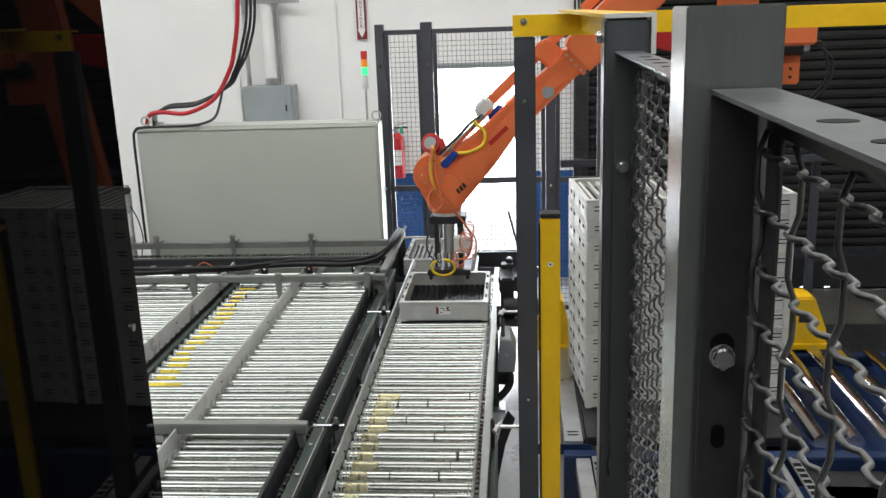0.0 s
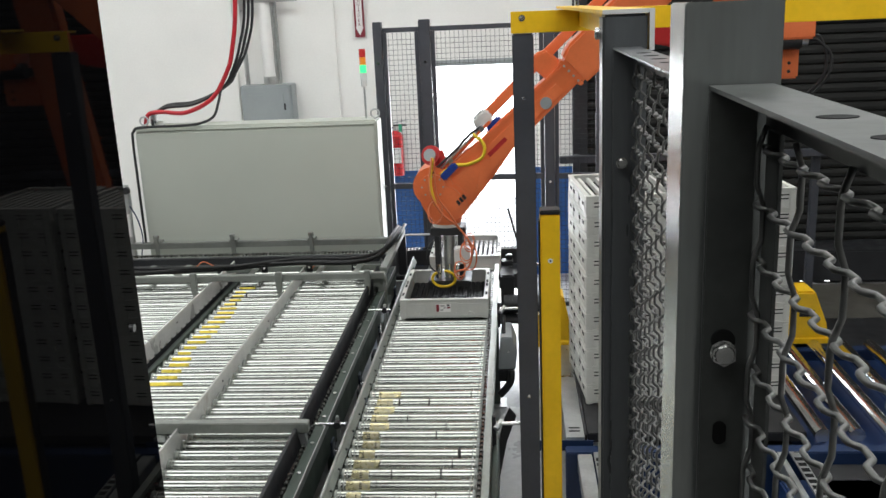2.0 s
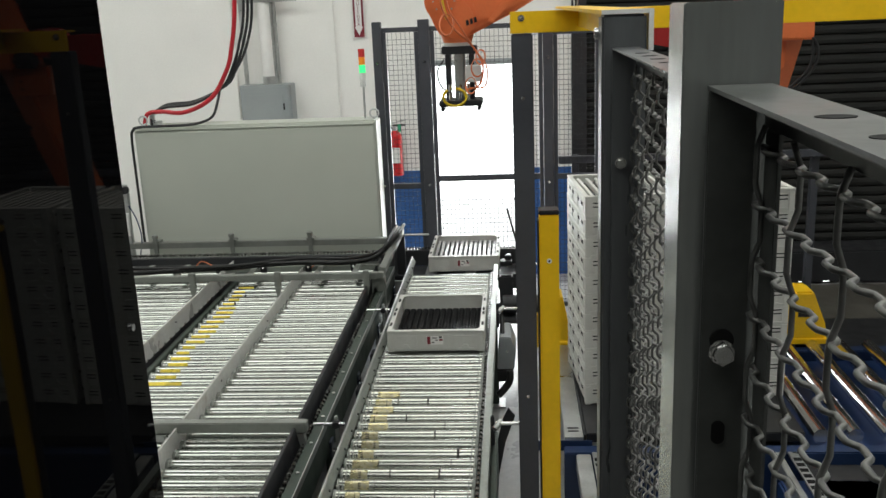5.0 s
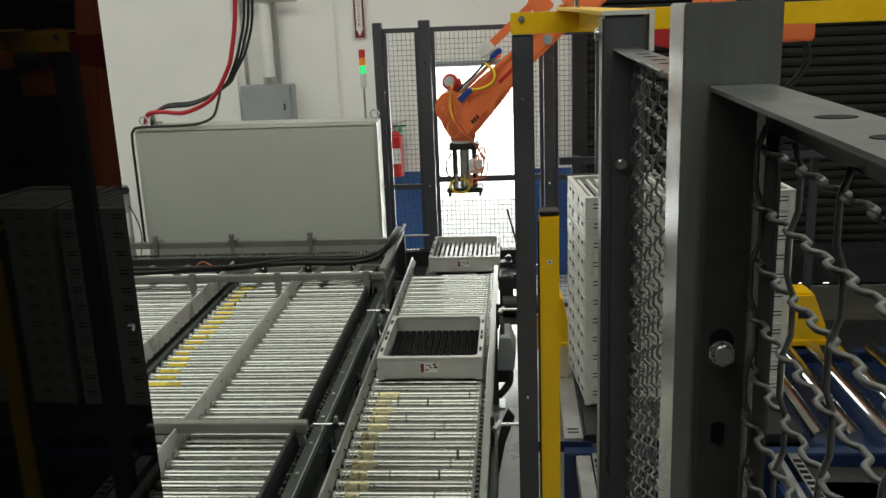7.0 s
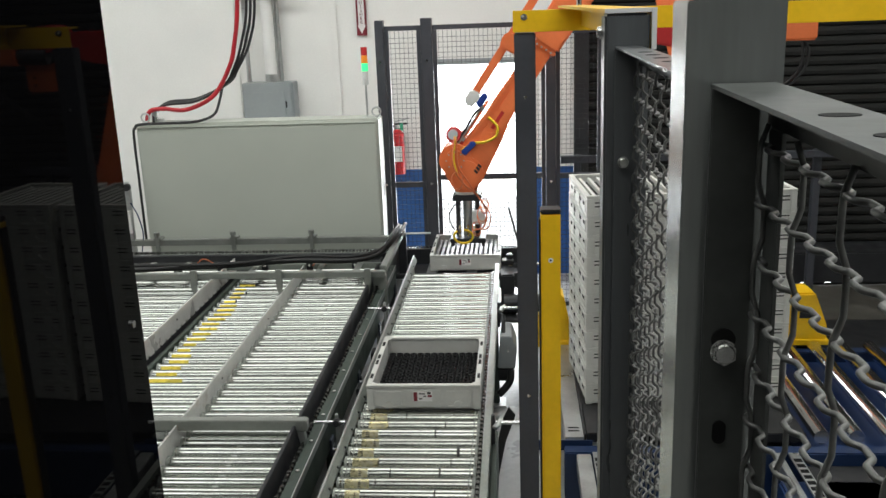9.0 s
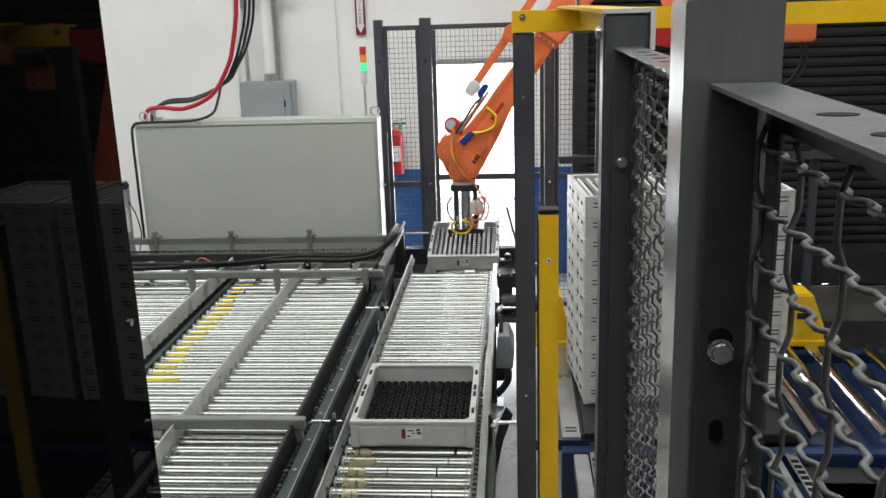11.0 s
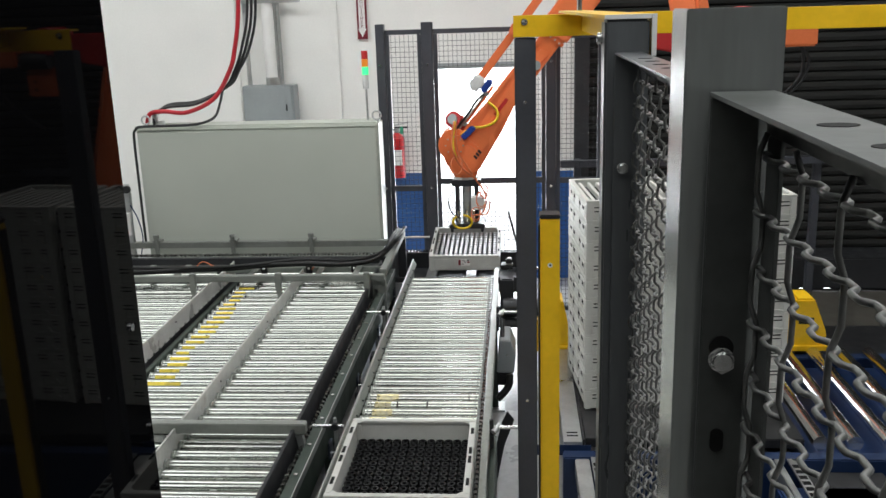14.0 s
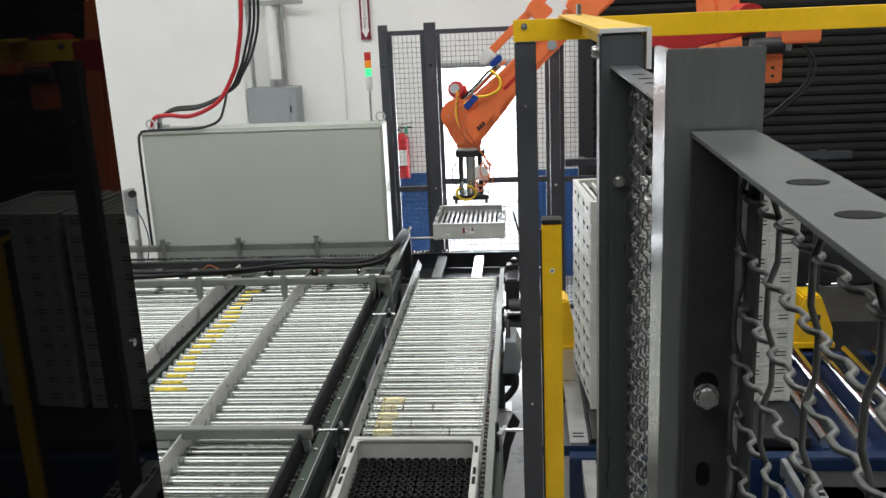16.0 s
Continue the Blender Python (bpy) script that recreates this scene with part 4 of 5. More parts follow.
def robot():
    r = thing("palletising_robot", ROOT, "orange industrial palletising robot arm with a hose-fed gripper", "robot")
    part("pedestal", cyl((-0.05, 0.36, 0), (-0.05, 0.36, 0.42), 0.36, 0.30, seg=28), DARK, r)
    part("turret", box(-0.33, 0.23, 0.08, 0.64, 0.42, 0.98, 0.06), DARK, r)
    part("shoulder_joint", cyl((-0.05, 0.02, 1.02), (-0.05, 0.70, 1.02), 0.22, seg=28), ORANGE, r)
    for y in (-0.06, 0.70):
        part("shoulder_motor", cyl((-0.05, y, 1.02), (-0.05, y + 0.08, 1.02), 0.13, seg=20), BLACK, r)
    part("upper_bracket", box(0.06, 0.28, -0.30, 0.10, 2.225, 2.42, 0.012), ORANGE, r)
    part("upper_link", prism([(-0.70, 2.24), (-0.52, 2.20), (-0.22, 2.26), (-0.02, 2.30), (0.05, 2.42), (-0.66, 2.42)], -0.2, 0.0, 0.01), REDCAP, r)
    part("upper_joint", cyl((-0.12, -0.26, 2.38), (-0.12, 0.0, 2.38), 0.085, seg=20), REDCAP, r)
    m = part("motor_box", box(-0.02, 0.235, -0.16, 0.05, 1.985, 2.168, 0.012), ORANGE, r)
    for z in (2.03, 2.08):
        part("screw", cyl((0.175, -0.165, z), (0.175, -0.16, z), 0.010, seg=10), BLACK, m)
    part("motor", cyl((0.02, -0.24, 2.215), (0.21, -0.24, 2.215), 0.05, seg=16), BLACK, m)
    part("plug", cyl((0.21, -0.24, 2.215), (0.25, -0.24, 2.215), 0.035, seg=12), STEEL, m)
    for k in range(2):
        part("motor_cable", tube(spline([(0.25, -0.24, 2.215), (0.31, -0.26, 2.24 - 0.03 * k), (0.36 + 0.03 * k, -0.26, 2.12), (0.34 + 0.03 * k, -0.26, 1.99), (0.22 + 0.03 * k, -0.24, 1.86), (0.12, -0.22, 1.78)], 7), 0.009, 7), BLACK, m)
    la = part("lower_arm", prism([(-0.13, 0), (0.13, 0), (0.11, 2.10), (0.05, 2.22), (-0.05, 2.22), (-0.11, 2.10)], -0.10, 0.10, 0.02), ORANGE, r)
    # forearm: origin at the wrist pivot, drawn out along +x
    fa = part("forearm", prism([(-0.10, -0.06), (-0.04, -0.14), (0.03, -0.135), (0.16, -0.118), (0.31, -0.10), (0.48, -0.066), (0.70, -0.062), (1.05, -0.062), (1.05, 0.085), (0.90, 0.085), (0.55, 0.105), (0.40, 0.105), (0.22, 0.125), (0.05, 0.12), (-0.08, 0.06)], -0.085, 0.085, 0.014), ORANGE, r)
    part("elbow_housing", prism([(1.03, -0.09), (1.30, -0.10), (2.23, -0.10), (2.33, -0.06), (2.33, 0.09), (2.21, 0.13), (1.10, 0.13), (1.03, 0.10)], -0.11, 0.11, 0.016), ORANGE, fa)
    part("elbow_collar", prism([(1.000, -0.080), (1.028, -0.085), (1.028, 0.100), (1.000, 0.096)], -0.10, 0.10, 0.005), ORANGE, fa)
    for k in range(4):
        part("collar_bolt", cyl((1.014, -0.106, -0.05 + 0.038 * k), (1.014, -0.1005, -0.05 + 0.038 * k), 0.008, seg=6), STEEL, fa)
    part("wrist_joint", cyl((-0.01, -0.105, -0.01), (-0.01, 0.105, -0.01), 0.120, seg=28), ORANGE, fa)
    part("joint_cover", cyl((-0.01, -0.122, -0.01), (-0.01, -0.106, -0.01), 0.095, seg=22), ORANGE, fa)
    part("side_web", prism([(0.06, -0.085), (0.30, -0.075), (0.64, -0.04), (0.92, -0.035), (0.92, 0.03), (0.62, 0.05), (0.30, 0.06), (0.08, 0.06)], -0.098, -0.086, 0.006), ORANGE, fa)
    part("lower_rib", prism([(0.30, -0.098), (0.50, -0.062), (0.98, -0.058), (0.98, -0.044), (0.50, -0.046), (0.30, -0.080)], -0.096, -0.0862, 0.003), ORANGE, fa)
    part("upper_rib", prism([(0.24, 0.085), (0.55, 0.078), (0.98, 0.062), (0.98, 0.078), (0.55, 0.098), (0.24, 0.108)], -0.096, -0.0862, 0.003), ORANGE, fa)
    part("elbow_joint", cyl((2.25, -0.15, 0.02), (2.25, 0.15, 0.02), 0.16, seg=26), ORANGE, fa)
    part("drain_plug", cyl((0.80, -0.103, -0.012), (0.80, -0.098, -0.012), 0.034, seg=18), JBOX, fa, "round grey plug")
    rod = part("link_rod", box(0.46, 2.18, -0.03, 0.02, -0.028, 0.028, 0.008), ORANGE, fa)
    part("link_lug", prism([(0.84, -0.11), (0.97, -0.11), (0.96, 0.02), (0.90, 0.05), (0.83, 0.03)], -0.055, 0.045, 0.01), ORANGE, rod)
    part("rod_head", prism([(0.36, -0.02), (0.40, -0.045), (0.47, -0.045), (0.49, 0.0), (0.47, 0.042), (0.38, 0.042)], -0.05, 0.05, 0.012), BEIGE, rod, "grey rod bearing")
    part("blue_connector", box(0.40, 0.50, -0.055, 0.045, -0.092, -0.047, 0.01), BLUEPL, rod, "blue connector block")
    part("cable_tray", box(0.10, 0.50, -0.06, 0.02, 0.128, 0.146, 0.004), ORANGE, fa)
    for x in (0.16, 0.42):
        part("tray_clip", box(x, x + 0.03, -0.07, 0.03, 0.127, 0.156, 0.004), STEEL, fa)
    part("dress_hose", tube(spline([(0.44, -0.05, 0.155), (0.36, -0.09, 0.17), (0.25, -0.09, 0.165), (0.10, -0.1, 0.17), (0.0, -0.12, 0.16)], 8), 0.008, 7), BLACK, fa, "black dress hose")
    part("dress_hose", tube(spline([(0.46, -0.02, 0.16), (0.38, -0.06, 0.15), (0.22, -0.075, 0.152), (0.08, -0.09, 0.15)], 8), 0.007, 7), STEEL, fa, "grey dress hose")
    part("red_mark", box(0.36, 0.50, -0.1005, -0.0982, -0.005, 0.020), REDCAP, fa, "small dark red marking")
    part("cast_rib", prism([(0.14, -0.10), (0.19, -0.112), (0.35, -0.02), (0.32, 0.02)], -0.112, -0.0985, 0.004), ORANGE, fa)
    for k in range(3):
        part("logo_bar", prism([(0.030 + 0.024 * k, -0.075), (0.048 + 0.024 * k, -0.075), (0.052 + 0.024 * k, -0.045), (0.036 + 0.024 * k, -0.045)], -0.1245, -0.1222), DARK, fa, "dark maker's mark")
    # wrist head stays upright
    w = part("wrist", cyl((-0.01, 0, -0.158), (-0.01, 0, -0.09), 0.085, 0.105, seg=24), ORANGE, r)
    part("tool_flange", cyl((-0.01, 0, -0.178), (-0.01, 0, -0.159), 0.083, seg=24), BEIGE, w, "pale tool flange")
    part("wrist_housing", prism([(-0.185, 0.07), (-0.157, -0.02), (-0.10, -0.125), (-0.02, -0.15), (0.06, -0.14), (0.075, -0.05), (0.04, 0.10), (-0.05, 0.15)], -0.10, 0.10, 0.02), ORANGE, w)
    part("wrist_drum", cyl((-0.075, -0.112, 0.082), (-0.075, 0.112, 0.082), 0.116, seg=32), ORANGE, w)
    part("housing_cover", cyl((-0.075, -0.128, 0.082), (-0.075, -0.113, 0.082), 0.075, seg=26), ORANGE, w)
    for k in range(8):
        a = k * math.tau / 8
        part("cover_screw", cyl((-0.075 + 0.062 * math.cos(a), -0.132, 0.082 + 0.062 * math.sin(a)), (-0.075 + 0.062 * math.cos(a), -0.1285, 0.082 + 0.062 * math.sin(a)), 0.006, seg=6), STEEL, w)
    mo = part("wrist_motor", cyl((-0.02, -0.02, 0.14), (-0.07, -0.02, 0.26), 0.052, 0.058, seg=18), REDCAP, w, "dark red motor")
    part("motor_cap", cyl((-0.075, -0.055, 0.255), (-0.085, -0.080, 0.262), 0.058, seg=20), REDCAP, mo, "red motor cap ring")
    part("cap_face", cyl((-0.085, -0.080, 0.262), (-0.089, -0.092, 0.266), 0.036, seg=20), JBOX, mo, "grey motor cap face")
    part("valve_block", prism([(-0.035, 0.145), (0.0, 0.115), (0.085, 0.20), (0.05, 0.225)], -0.135, -0.11, 0.008), BLUEPL, w, "blue valve block")
    g = part("gripper", box(-0.105, 0.105, -0.075, 0.075, -0.225, -0.179, 0.005), DARK, w, "dark steel gripper")
    for x in (-0.085, 0.055):
        part("gripper_post", box(x, x + 0.03, -0.06, -0.03, -0.495, -0.226, 0.003), DARK, g)
        part("gripper_post", box(x, x + 0.03, 0.03, 0.06, -0.495, -0.226, 0.003), DARK, g)
    part("air_cylinder", cyl((0.0, -0.01, -0.4945), (0.0, -0.01, -0.226), 0.034, seg=16), STEEL, g)
    part("gripper_plate", box(-0.13, 0.13, -0.12, 0.12, -0.53, -0.4955, 0.006), DARK, g)
    part("valve_box", box(0.035, 0.13, -0.14, -0.062, -0.385, -0.29, 0.006), BEIGE, g, "pale grey valve box")
    for x in (-0.12, 0.10):
        part("finger", box(x, x + 0.02, -0.10, 0.10, -0.56, -0.531, 0.004), DARK, g)
    loop = [(-0.03 + 0.068 * math.cos(a), -0.15 - 0.01 * math.sin(a), -0.470 + 0.052 * math.sin(a)) for a in [2.2 + k * 0.31 for k in range(19)]]
    part("yellow_hose", tube(spline(loop, 3), 0.0085, 8), HOSE, g, "looped yellow air hose")
    part("hose_strand", tube(spline([(-0.075, -0.11, 0.25), (-0.09, -0.17, 0.08), (-0.03, -0.17, -0.06), (0.07, -0.15, -0.16), (0.14, -0.14, -0.28), (0.12, -0.14, -0.40), (0.04, -0.14, -0.43)], 8), 0.006, 7), HOSEO, w, "orange hose strand")
    part("hose_strand", tube(spline([(-0.06, -0.11, 0.24), (-0.05, -0.16, 0.05), (0.02, -0.16, -0.07), (0.10, -0.16, -0.2), (0.165, -0.15, -0.3), (0.15, -0.14, -0.41), (0.06, -0.14, -0.42)], 8), 0.0045, 7), HOSEO, w)
    part("yellow_hose", tube(spline([(-0.07, -0.1, 0.25), (-0.085, -0.14, 0.1), (-0.06, -0.16, -0.02)], 6), 0.009, 7), HOSE, w)
    part("yellow_hose", tube(spline([(0.17, -0.09, 0.38), (0.23, -0.11, 0.32), (0.22, -0.12, 0.25), (0.14, -0.12, 0.21), (0.05, -0.11, 0.20), (-0.03, -0.11, 0.15)], 7), 0.010, 7), HOSE, w)
    for k, (cx, cz, rr) in enumerate(((0.11, -0.30, 0.05), (0.07, -0.40, 0.045), (-0.06, -0.05, 0.06), (0.13, -0.24, 0.04))):
        pts = [(cx + rr * math.cos(a) * 0.7, -0.13 - 0.004 * i + 0.02 * math.sin(a), cz + rr * math.sin(a)) for i, a in enumerate([j * 0.45 for j in range(30)])]
        part("coil_hose", tube(pts, 0.0032, 6), HOSEO, w, "thin orange coiled hose")
    for x in (-0.06, 0.0, 0.05):
        part("fitting", cyl((x, -0.075, -0.495), (x, -0.075, -0.40), 0.011, seg=10), CHROME, g)
    part("sensor_cable", tube(spline([(-0.09, -0.06, -0.25), (-0.13, -0.09, -0.32), (-0.11, -0.1, -0.41), (-0.05, -0.12, -0.45)], 6), 0.005, 6), BLACK, g)
    return r, la, fa, w, m, rod


ROBOT, LOWER_ARM, FOREARM, WRIST, MOTOR_BOX, LINK_ROD = robot()


# ---- blue conveyor line under the stacks ----
def blue_conveyor():
    c = thing("chrome_roller_conveyor", (0, 0, 0), "blue steel conveyor with long chrome rollers under the stacks", "conveyor")
    part("near_frame", box(0.22, 2.6, 4.05, 4.13, 0.10, 0.36, 0.006), NAVY, c)
    part("far_frame", box(0.22, 2.6, 5.35, 5.43, 0.10, 0.36, 0.006), NAVY, c)
    gp = part("guide_plate", box(0.226, 0.318, 4.14, 5.40, 0.385, 0.40), STEEL, c, "pale sheet-steel guide plate")
    for k in range(2):
        part("plate_slot", box(0.245, 0.30, 4.20 + 0.035 * k, 4.212 + 0.035 * k, 0.4002, 0.4012), SLOT, gp)
    part("plate_edge", box(0.319, 0.330, 4.14, 5.40, 0.36, 0.412, 0.002), BLACK, c, "black edge strip")
    part("cross_beam", box(0.05, 0.36, 4.132, 4.139, 0.33, 0.384), NAVY, c)
    part("pallet_bed", box(0.335, 1.40, 4.16, 5.34, 0.36, 0.4095, 0.004), BLACK, c)
    first = None
    for i in range(7):
        x = 1.47 + 0.165 * i
        if first is None:
            first = part("chrome_roller", cyl((0, 4.14, 0.40), (0, 5.34, 0.40), 0.038, seg=18), CHROME, c)
            first.location.x = x
        else:
            share("chrome_roller", first, c, pose(x, 0, 0))
    part("perforated_strip", box(0.352, 0.40, 2.6, 4.04, 0.36, 0.37), STEEL, c)
    part("lower_rail", box(0.275, 0.345, 2.6, 4.04, 0.28, 0.36, 0.004), STEEL, c)
    for x in (0.4, 1.4, 2.4):
        for y in (4.09, 5.39):
            part("leg", box(x - 0.05, x + 0.05, y - 0.035, y + 0.035, 0, 0.10), NAVY, c)
    slot = None
    for x in (0.0, 0.93):
        if x:
            part("perforated_strip", box(0.352 + x, 0.40 + x, 2.6, 4.04, 0.36, 0.37), STEEL, c)
            part("lower_rail", box(0.29 + x, 0.32 + x, 2.6, 4.04, 0.28, 0.37, 0.004), STEEL, c)
            part("strip_bed", box(0.42 + x, 0.80 + x, 2.6, 4.04, 0.20, 0.30), BLACK, c)
        for k in range(26):
            y = 2.65 + k * 0.052
            if slot is None:
                slot = part("strip_slot", box(0.358, 0.394, 0, 0.03, 0.370, 0.3715), SLOT, c)
                slot.location.y = y
            else:
                share("strip_slot", slot, c, pose(x, y, 0))
    # blue base blocks seen through the near mesh
    part("base_block", box(1.2, 2.4, 3.2, 3.9, 0.0, 0.30, 0.01), BLUEPAN, c)
    part("base_rail", box(1.0, 2.6, 3.05, 3.15, 0.02, 0.24, 0.006), NAVY, c)
    for x, s in ((0.215, 1), (1.79, -1)):
        g = thing("yellow_guard", (x, 5.52, 0), "safety yellow sheet-metal motor guard with a black label", "machine guard", "yellow guards")
        part("cover", prism([(-0.115, 0.40), (0.115, 0.40), (0.115, 0.50), (0.02 * s + 0.05, 0.72), (0.02 * s - 0.06, 0.72), (-0.115, 0.52)], -0.1, 0.1, 0.012), YELLOW, g)
        part("flange", box(-0.125, 0.125, -0.115, 0.11, 0.385, 0.42, 0.004), YELLOW, g)
        part("label_bar", box(-0.06, 0.03, -0.1045, -0.1005, 0.56, 0.60), BLACK, g)
        part("stand", box(-0.05, 0.05, -0.05, 0.05, 0, 0.385), DARK, g)
    m = thing("floor_mat", (0, 0, 0), "black rubber matting around the robot and blue conveyor", "floor mat")
    part("sheet", box(0.5, 4.6, 2.3, 6.9, 0.0, 0.012, 0.003), BLACK, m)
    # added sheet over the concrete, coloured dark to stand for shaded floor
    f = thing("floor_plate", (0, 0, 0), "dark beige sheet standing in for shaded concrete between the matting and the machine base", "floor plate")
    part("sheet", box(1.6, 4.6, 6.91, 7.80, 0.0, 0.008, 0.002), FLOORSHADE, f)
    part("bed_pan", box(1.42, 2.58, 4.14, 5.34, 0.20, 0.30, 0.004), BLUEPAN, c, "dark blue pan under the rollers")
    b = thing("machine_bench", (2.9, 8.0, 0), "low dark machine base before the shutter, with glowing strips for daylight", "machine base")
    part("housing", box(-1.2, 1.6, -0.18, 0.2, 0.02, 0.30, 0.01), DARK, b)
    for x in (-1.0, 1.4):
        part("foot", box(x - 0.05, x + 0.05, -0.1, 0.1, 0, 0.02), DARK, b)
    # glowing strips on the housing front imitate daylight from below the shutter
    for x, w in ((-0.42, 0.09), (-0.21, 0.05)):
        part("light_gap", box(x, x + w, -0.182, -0.1805, 0.028, 0.033), DAYLIGHT, b, "glowing strip standing for a slit of daylight")


blue_conveyor()


# ---- near safety fence, light curtain and smoked panel ----
def crimped(length, pitch, amp, r, flip):
    """A crimped wire along z with waves in x (its own axes)."""
    n = max(2, int(length / (pitch / 12)))
    pts = []
    for i in range(n + 1):
        z = length * i / n
        s = math.sin(z / pitch * math.tau + (math.pi if flip else 0))
        pts.append((amp * max(-0.8, min(0.8, s * 1.5)), 0.0, z))
    return tube(pts, r, 6)


def yprof(outline, y0, y1):
    return prism(outline, y0, y1)


def mesh_panel(x, ya, yb, za, zb, label, step=0.073, paint=None, wave=0.083, amp=0.0032):
    post = paint or PANEL
    f = thing("wire_fence", (x, 0, 0), label, "fence", "near fence panels")
    t = 0.005
    # angle-iron frame: one leg faces the post, the mesh is clamped behind the other by flat bars
    top = part("top_angle", yprof([(-0.0315, zb), (0.013, zb), (0.013, zb - 0.030), (0.009, zb - 0.030), (0.009, zb - 0.003), (-0.0315, zb - 0.003)], ya, yb), post, f)
    hole = [(0.0105 * math.cos(k * math.tau / 20), 0.0075 * math.sin(k * math.tau / 20)) for k in range(20)]
    for k in range(int((yb - ya) / 0.072) - 2):
        sl = part("rail_slot", prism(hole, -0.0004, 0.0004), SLOT, top)
        sl.matrix_basis = pose(-0.0075, yb - 0.189 - k * 0.072, zb, 90, 0, 0)
    part("bottom_angle", box(-0.026, 0.013, ya, yb, za, za + t), post, f)
    part("side_angle", box(-0.0315, 0.002, yb - t, yb, za + t, zb - 0.0035, 0.0008), post, f)
    part("clamp_bar", box(0.0085, 0.0115, yb - 0.038, yb - t - 0.001, za + t, zb - 0.031, 0.0005), post, f)
    part("side_angle", box(-0.026, 0.008, ya, ya + t, za + t, zb - 0.0305), post, f)
    v = [None, None]
    i = 0
    y = yb - 0.010
    while y > ya + 0.02:
        k = i % 2
        if v[k] is None:
            v[k] = part("crimped_wire", crimped(zb - za - 0.04, wave, amp, 0.0021, k), WIRE, f)
            v[k].matrix_basis = pose(0.0045, y, za + 0.012)
        else:
            share("crimped_wire", v[k], f, pose(0.0045, y, za + 0.012))
        y -= step
        i += 1
    h = [None, None]
    i = 0
    z = zb - 0.043
    while z > za + 0.03:
        k = i % 2
        m = pose(0.0045, yb - 0.006, z, 90, 0, 0)
        if h[k] is None:
            h[k] = part("crimped_wire", crimped(yb - ya - 0.02, 0.0380, 0.0036, 0.0021, k), WIRE, f)
            h[k].matrix_basis = m
        else:
            share("crimped_wire", h[k], f, m)
        z -= 0.0415
        i += 1
    return f


def bolt_head(parent, x, y, z, r, axis):
    a = Vector(axis)
    p = Vector((x, y, z))
    bm = cyl(p, p + a * r * 0.75, r, seg=6)
    add_cyl(bm, p + a * r * 0.75, p + a * r * 0.86, r * 0.84, r * 0.72, seg=16)
    b = part("bolt", bm, BOLT, parent)
    part("washer", cyl(p - a * 0.0005, p + a * 0.0018, r * 1.03, seg=20), BOLT, b)


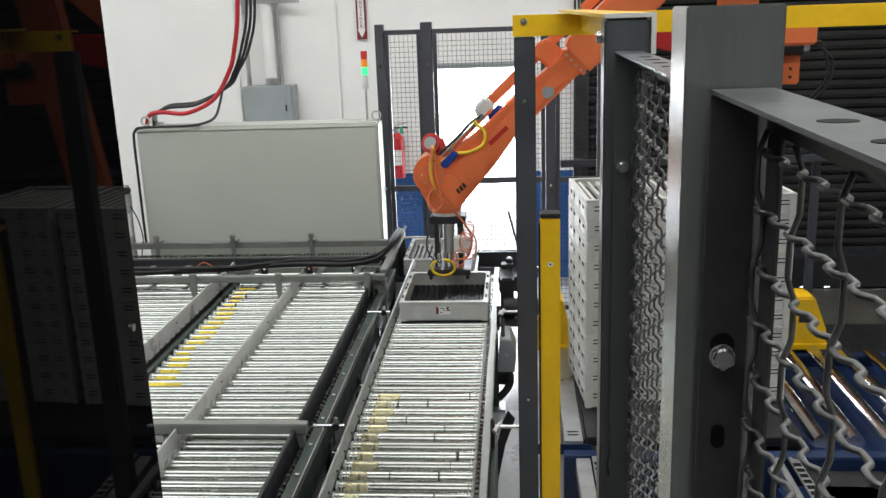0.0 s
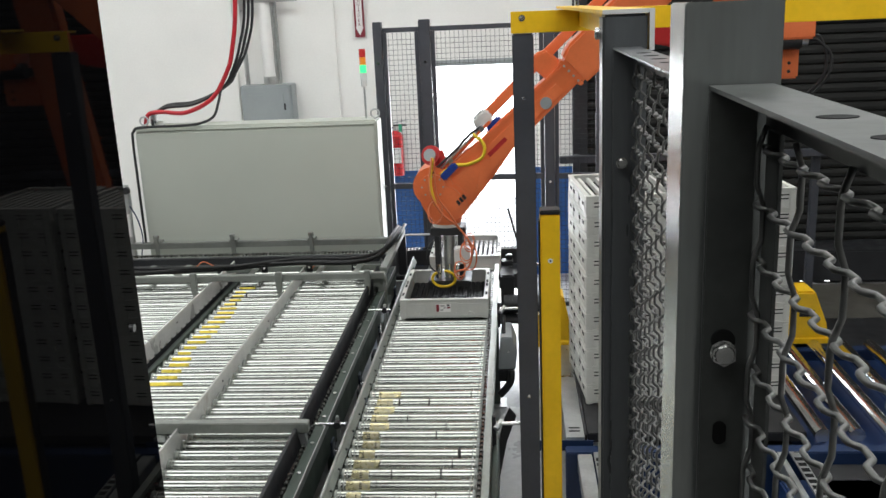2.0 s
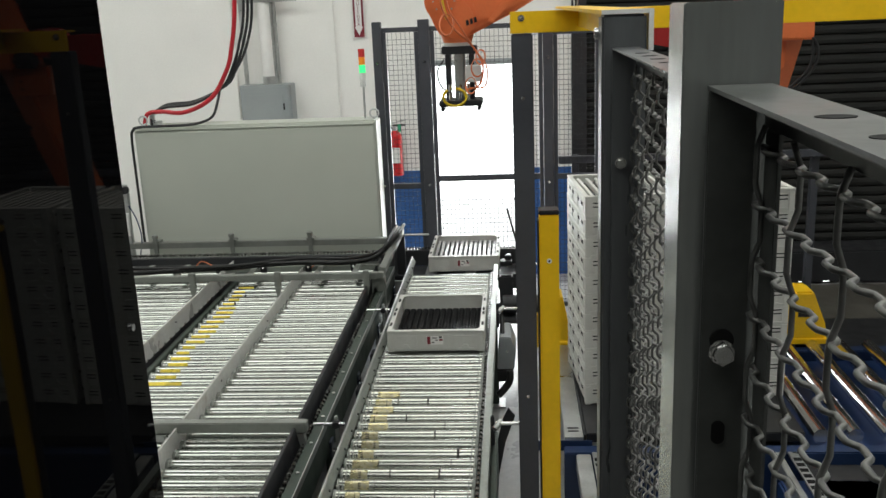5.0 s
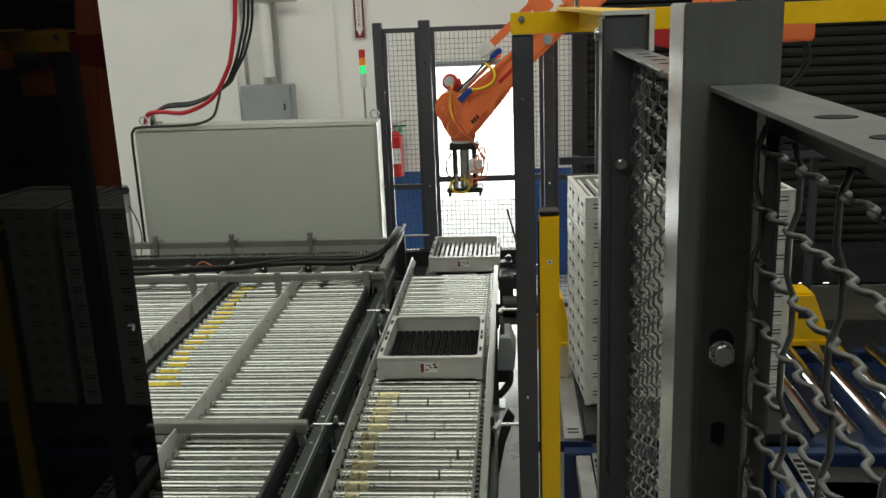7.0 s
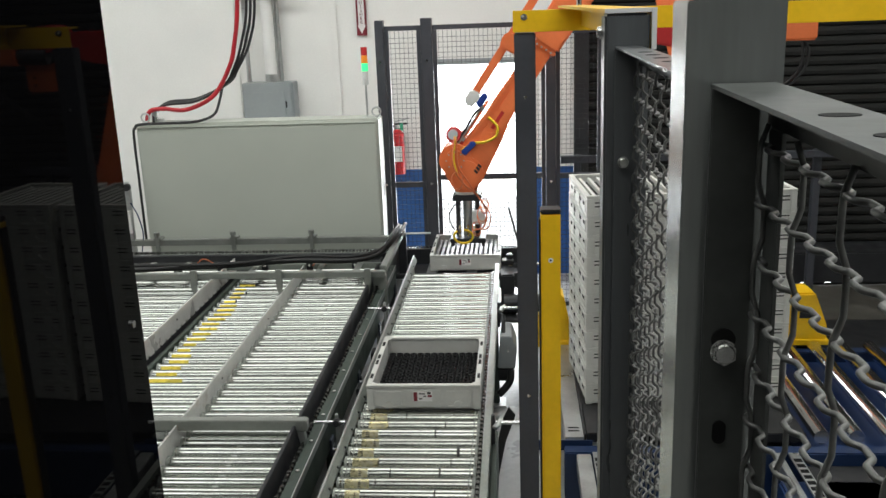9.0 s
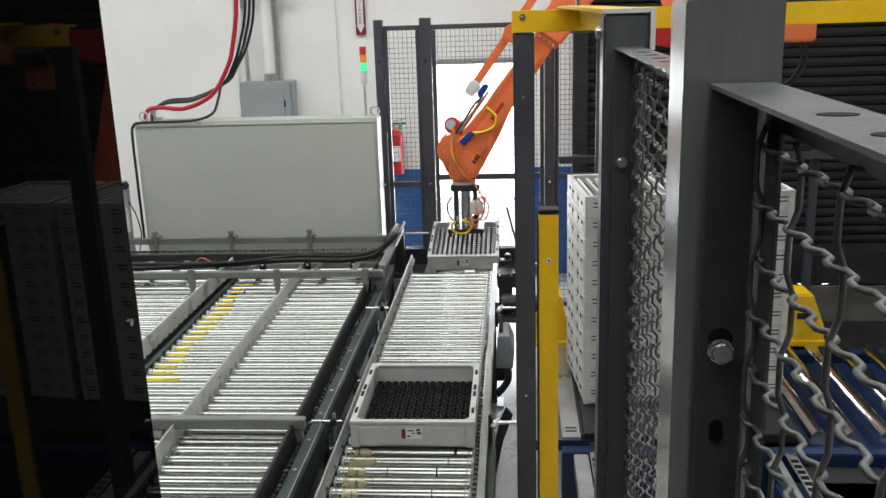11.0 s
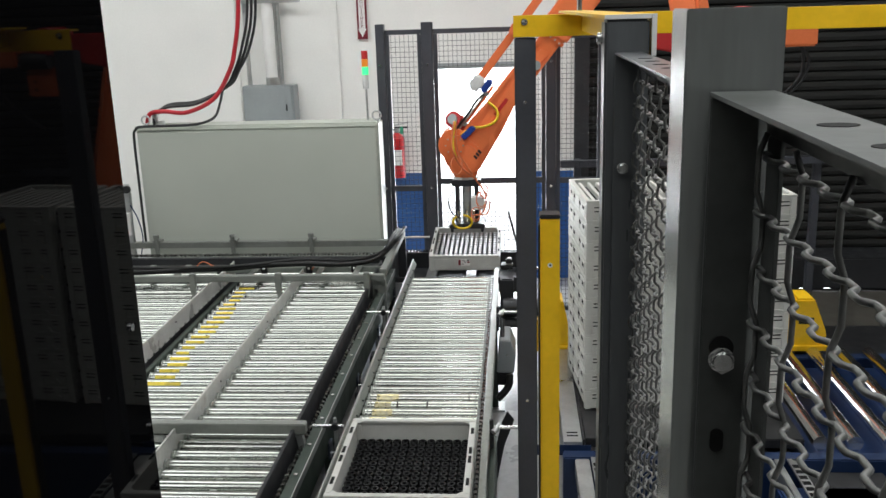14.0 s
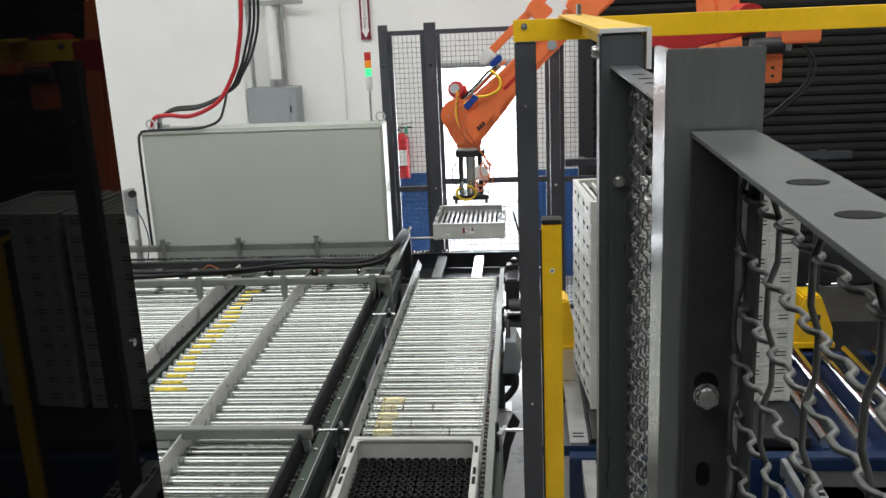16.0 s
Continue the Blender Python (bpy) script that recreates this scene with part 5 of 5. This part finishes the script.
def near_fence():
    p = thing("fence_post", (0, 0, 0), "grey painted steel safety fence post with a bolt", "fence post", "near fence posts")
    bm = prism([(0.1200, 0.66), (0.1885, 0.66), (0.1885, 0.6655), (0.1270, 0.6655), (0.1255, 0.667), (0.1255, 0.720), (0.1200, 0.720)], 0, 2.499)
    bm.transform(Matrix(((1, 0, 0, 0), (0, 0, 1, 0), (0, 1, 0, 0), (0, 0, 0, 1))))
    bmesh.ops.recalc_face_normals(bm, faces=bm.faces)
    bmesh.ops.bevel(bm, geom=list(bm.edges), offset=0.0012, segments=2, affect="EDGES")
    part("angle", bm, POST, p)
    bolt_head(p, 0.1518, 0.6455, 2.2440, 0.0094, (0, -1, 0))
    part("slot", cyl((0.1518, 0.6448, 2.2530), (0.1518, 0.6466, 2.2530), 0.0090, seg=18), SLOT, p, "dark slotted hole")
    oval = [(0.0051 * math.cos(k * math.tau / 20), 0.0051 * math.sin(k * math.tau / 20) + (0.0045 if k < 10 else -0.0045)) for k in range(20)]
    sl = part("slot", prism(oval, -0.0006, 0.0006), SLOT, p, "dark slotted hole")
    sl.matrix_basis = Matrix.Translation((0.1518, 0.6462, 2.177))
    p = thing("fence_post", (0, 0, 0), "grey painted steel safety fence post under the yellow rail", "fence post", "near fence posts")
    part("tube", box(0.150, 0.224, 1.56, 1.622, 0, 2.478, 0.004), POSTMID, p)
    bolt_head(p, 0.182, 1.5495, 2.231, 0.0095, (0, -1, 0))
    bolt_head(p, 0.149, 1.60, 2.447, 0.010, (-1, 0, 0))
    part("slot", box(0.177, 0.187, 1.5590, 1.5598, 2.160, 2.184), POSTFAR, p)
    p = thing("fence_post", (0, 0, 0), "dark steel fence post carrying the yellow cross rail", "fence post", "near fence posts")
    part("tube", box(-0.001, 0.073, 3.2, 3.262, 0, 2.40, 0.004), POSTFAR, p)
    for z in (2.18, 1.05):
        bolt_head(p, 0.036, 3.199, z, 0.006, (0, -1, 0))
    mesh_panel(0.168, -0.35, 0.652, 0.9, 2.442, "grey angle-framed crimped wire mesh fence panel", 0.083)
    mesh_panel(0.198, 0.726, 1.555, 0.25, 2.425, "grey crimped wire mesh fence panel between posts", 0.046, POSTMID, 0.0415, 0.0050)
    r = thing("yellow_rail", (0, 0, 0), "safety yellow steel angle rail along the fence top", "rail", "yellow rails")
    bm = box(-0.004, 2.2, 3.190, 3.197, 2.402, 2.474, 0.001)
    add_box(bm, -0.004, 2.2, 3.198, 3.262, 2.467, 2.474)
    part("cross_angle", bm, YELLOW, r)
    bolt_head(r, 0.034, 3.1895, 2.452, 0.011, (0, -1, 0))
    r2 = thing("yellow_rail", (0, 0, 0), "safety yellow steel angle joining post and cross rail", "rail", "yellow rails")
    bm = box(0.228, 0.235, 1.565, 3.188, 2.418, 2.486, 0.001)
    add_box(bm, 0.150, 0.227, 1.565, 3.188, 2.4795, 2.486)
    part("angle", bm, YELLOW, r2)
    part("end_face", box(0.2275, 0.2355, 1.560, 1.5645, 2.418, 2.486), BEIGE, r2)
    part("end_face", box(0.150, 0.2270, 1.560, 1.5645, 2.4790, 2.4862), BEIGE, r2)
    part("stud", cyl((0.20, 2.9, 2.486), (0.20, 2.9, 2.52), 0.008, seg=8), CHROME, r2)
    l = thing("light_curtain", (0, 0, 0), "tall yellow safety light curtain column with a dark cap", "light curtain")
    part("column", box(0.072, 0.132, 2.68, 2.74, 0.02, 1.879, 0.004), YELLOW, l)
    part("cap", box(0.071, 0.133, 2.679, 2.741, 1.8795, 1.893, 0.003), BLACK, l)
    part("optic_window", box(0.0665, 0.0715, 2.69, 2.73, 0.08, 1.86), BLACK, l)
    part("foot", box(0.05, 0.16, 2.64, 2.78, 0, 0.02), DARK, l)
    part("mark", cyl((0.102, 2.6785, 1.735), (0.102, 2.6795, 1.735), 0.008, seg=12), WHITE, l)
    part("mark_dot", cyl((0.102, 2.6775, 1.735), (0.102, 2.6784, 1.735), 0.0035, seg=8), DARK, l)
    s = thing("machine_cabinet", (0, 0, 0), "tall machine cabinet with a glossy black side panel", "cabinet")
    part("body", box(-1.9, -0.805, -1.2, 1.726, 0.0, 3.3, 0.004), DARK, s)
    sheet = part("side_panel", box(-0.803, -0.790, -1.2, 1.741, 0.05, 3.3, 0.002), GLOSSBLACK, s, "glossy black side panel")
    for z in (1.893, 2.58, 1.22):
        part("screw", cyl((-0.790, 1.693, z), (-0.785, 1.693, z), 0.008, seg=12), CHROME, sheet)


near_fence()


# ---- what moves ----
def motions():
    def crate(y, z=0.762, x=-0.4245):
        return pose(x, y + CL / 2, z)

    walk(CRATE_A, [(t, crate(y)) for t, y in A_ROWS])
    walk(CRATE_B, [(t, pose(x, 6.22 + CL / 2 * math.cos(radians(p)), z, 0) @ pose(0, -CL / 2, 0) @ pose(0, 0, 0, p) @ pose(0, CL / 2, 0)) for t, x, z, p in B_ROWS])
    arm = []
    low = []
    wr = []
    for t, x, y, z, a in ARM_ROWS:
        w = Vector((x, y, z)) - ROOT
        arm.append((t, Matrix.Translation(w) @ Matrix.Rotation(radians(-a), 4, "Y")))
        wr.append((t, Matrix.Translation(w)))
        e = w + Vector((2.25 * math.cos(radians(a)), 0, 2.25 * math.sin(radians(a))))
        s = Vector((-0.05, 0.36, 1.02))
        low.append((t, Matrix.Translation(s) @ (e - s).to_track_quat("Z", "Y").to_matrix().to_4x4()))
    walk(FOREARM, arm)
    walk(WRIST, wr)
    walk(LOWER_ARM, low)
    walk(LINK_ROD, [(t, pose(x, 0, z)) for t, x, z in ((0, 0.05, 0.175), (3.5, 0.05, 0.175), (4.2, 0.03, 0.20), (6.3, 0.02, 0.22), (8.0, 0.03, 0.243), (14.0, 0.03, 0.243), (16, 0.0, 0.252))])
    walk(MOTOR_BOX, [(0, pose(0, 0, 0)), (3.5, pose(0, 0, 0)), (4.2, pose(-0.04, 0, 0.06)), (6.3, pose(-0.1, 0, 0.06)), (8.0, pose(-0.15, 0, 0.06)), (14.5, pose(-0.15, 0, 0.04)), (16, pose(-0.13, 0, 0))])


A_ROWS = [(0, 4.905), (1.9, 4.905), (2.1, 4.895), (2.5, 4.82), (3, 4.737), (3.5, 4.65), (4, 4.563), (6.5, 4.12), (7, 4.03), (7.5, 3.938), (8, 3.852), (8.5, 3.763), (9, 3.677), (11.5, 3.225), (12, 3.135), (12.5, 3.038), (13, 2.952), (13.5, 2.86), (14.0, 2.77), (14.5, 2.69), (14.8, 2.655), (16, 2.645)]
B_ROWS = [(0, -0.56, 0.65, 0), (0.4, -0.50, 0.65, 0), (1.0, -0.40, 0.65, 0), (1.5, -0.372, 0.65, 0), (9.2, -0.372, 0.65, 0), (11.3, -0.372, 0.652, 11), (13.4, -0.372, 0.652, 11), (14.0, -0.372, 0.68, 6), (14.5, -0.372, 0.725, 0), (15, -0.372, 0.775, 0), (15.5, -0.372, 0.84, 0), (16, -0.372, 0.915, 0)]
_P1 = [(0, 1.052, 43), (0.5, 1.053, 43), (1, 1.035, 43), (1.5, 0.984, 43.5), (2, 0.966, 43.5), (2.5, 0.969, 43.5), (3, 0.986, 43), (3.5, 1.062, 42), (4, 1.531, 30), (4.2, 1.757, 25)]
_P2 = [(6.3, 1.738, 25), (6.5, 1.614, 31), (7, 1.346, 42), (7.5, 1.2, 48), (8, 1.058, 54), (8.5, 0.99, 56), (9, 0.982, 56), (11.5, 1.056, 54), (12, 1.056, 54), (12.5, 1.052, 54), (13, 1.072, 54), (13.5, 1.099, 53), (14, 1.112, 52), (14.5, 1.132, 51), (15, 1.172, 49), (15.5, 1.24, 46), (16, 1.315, 43)]
ARM_ROWS = [(t, -0.405, 5.28, z + 0.44, a) for t, z, a in _P1] + [(5.2, -0.30, 5.7, 2.45, 18)] + [(t, -0.357, 6.5, 2.503 - (2.503 - z) * 1.064 + 0.46, a) for t, z, a in _P2]


motions()
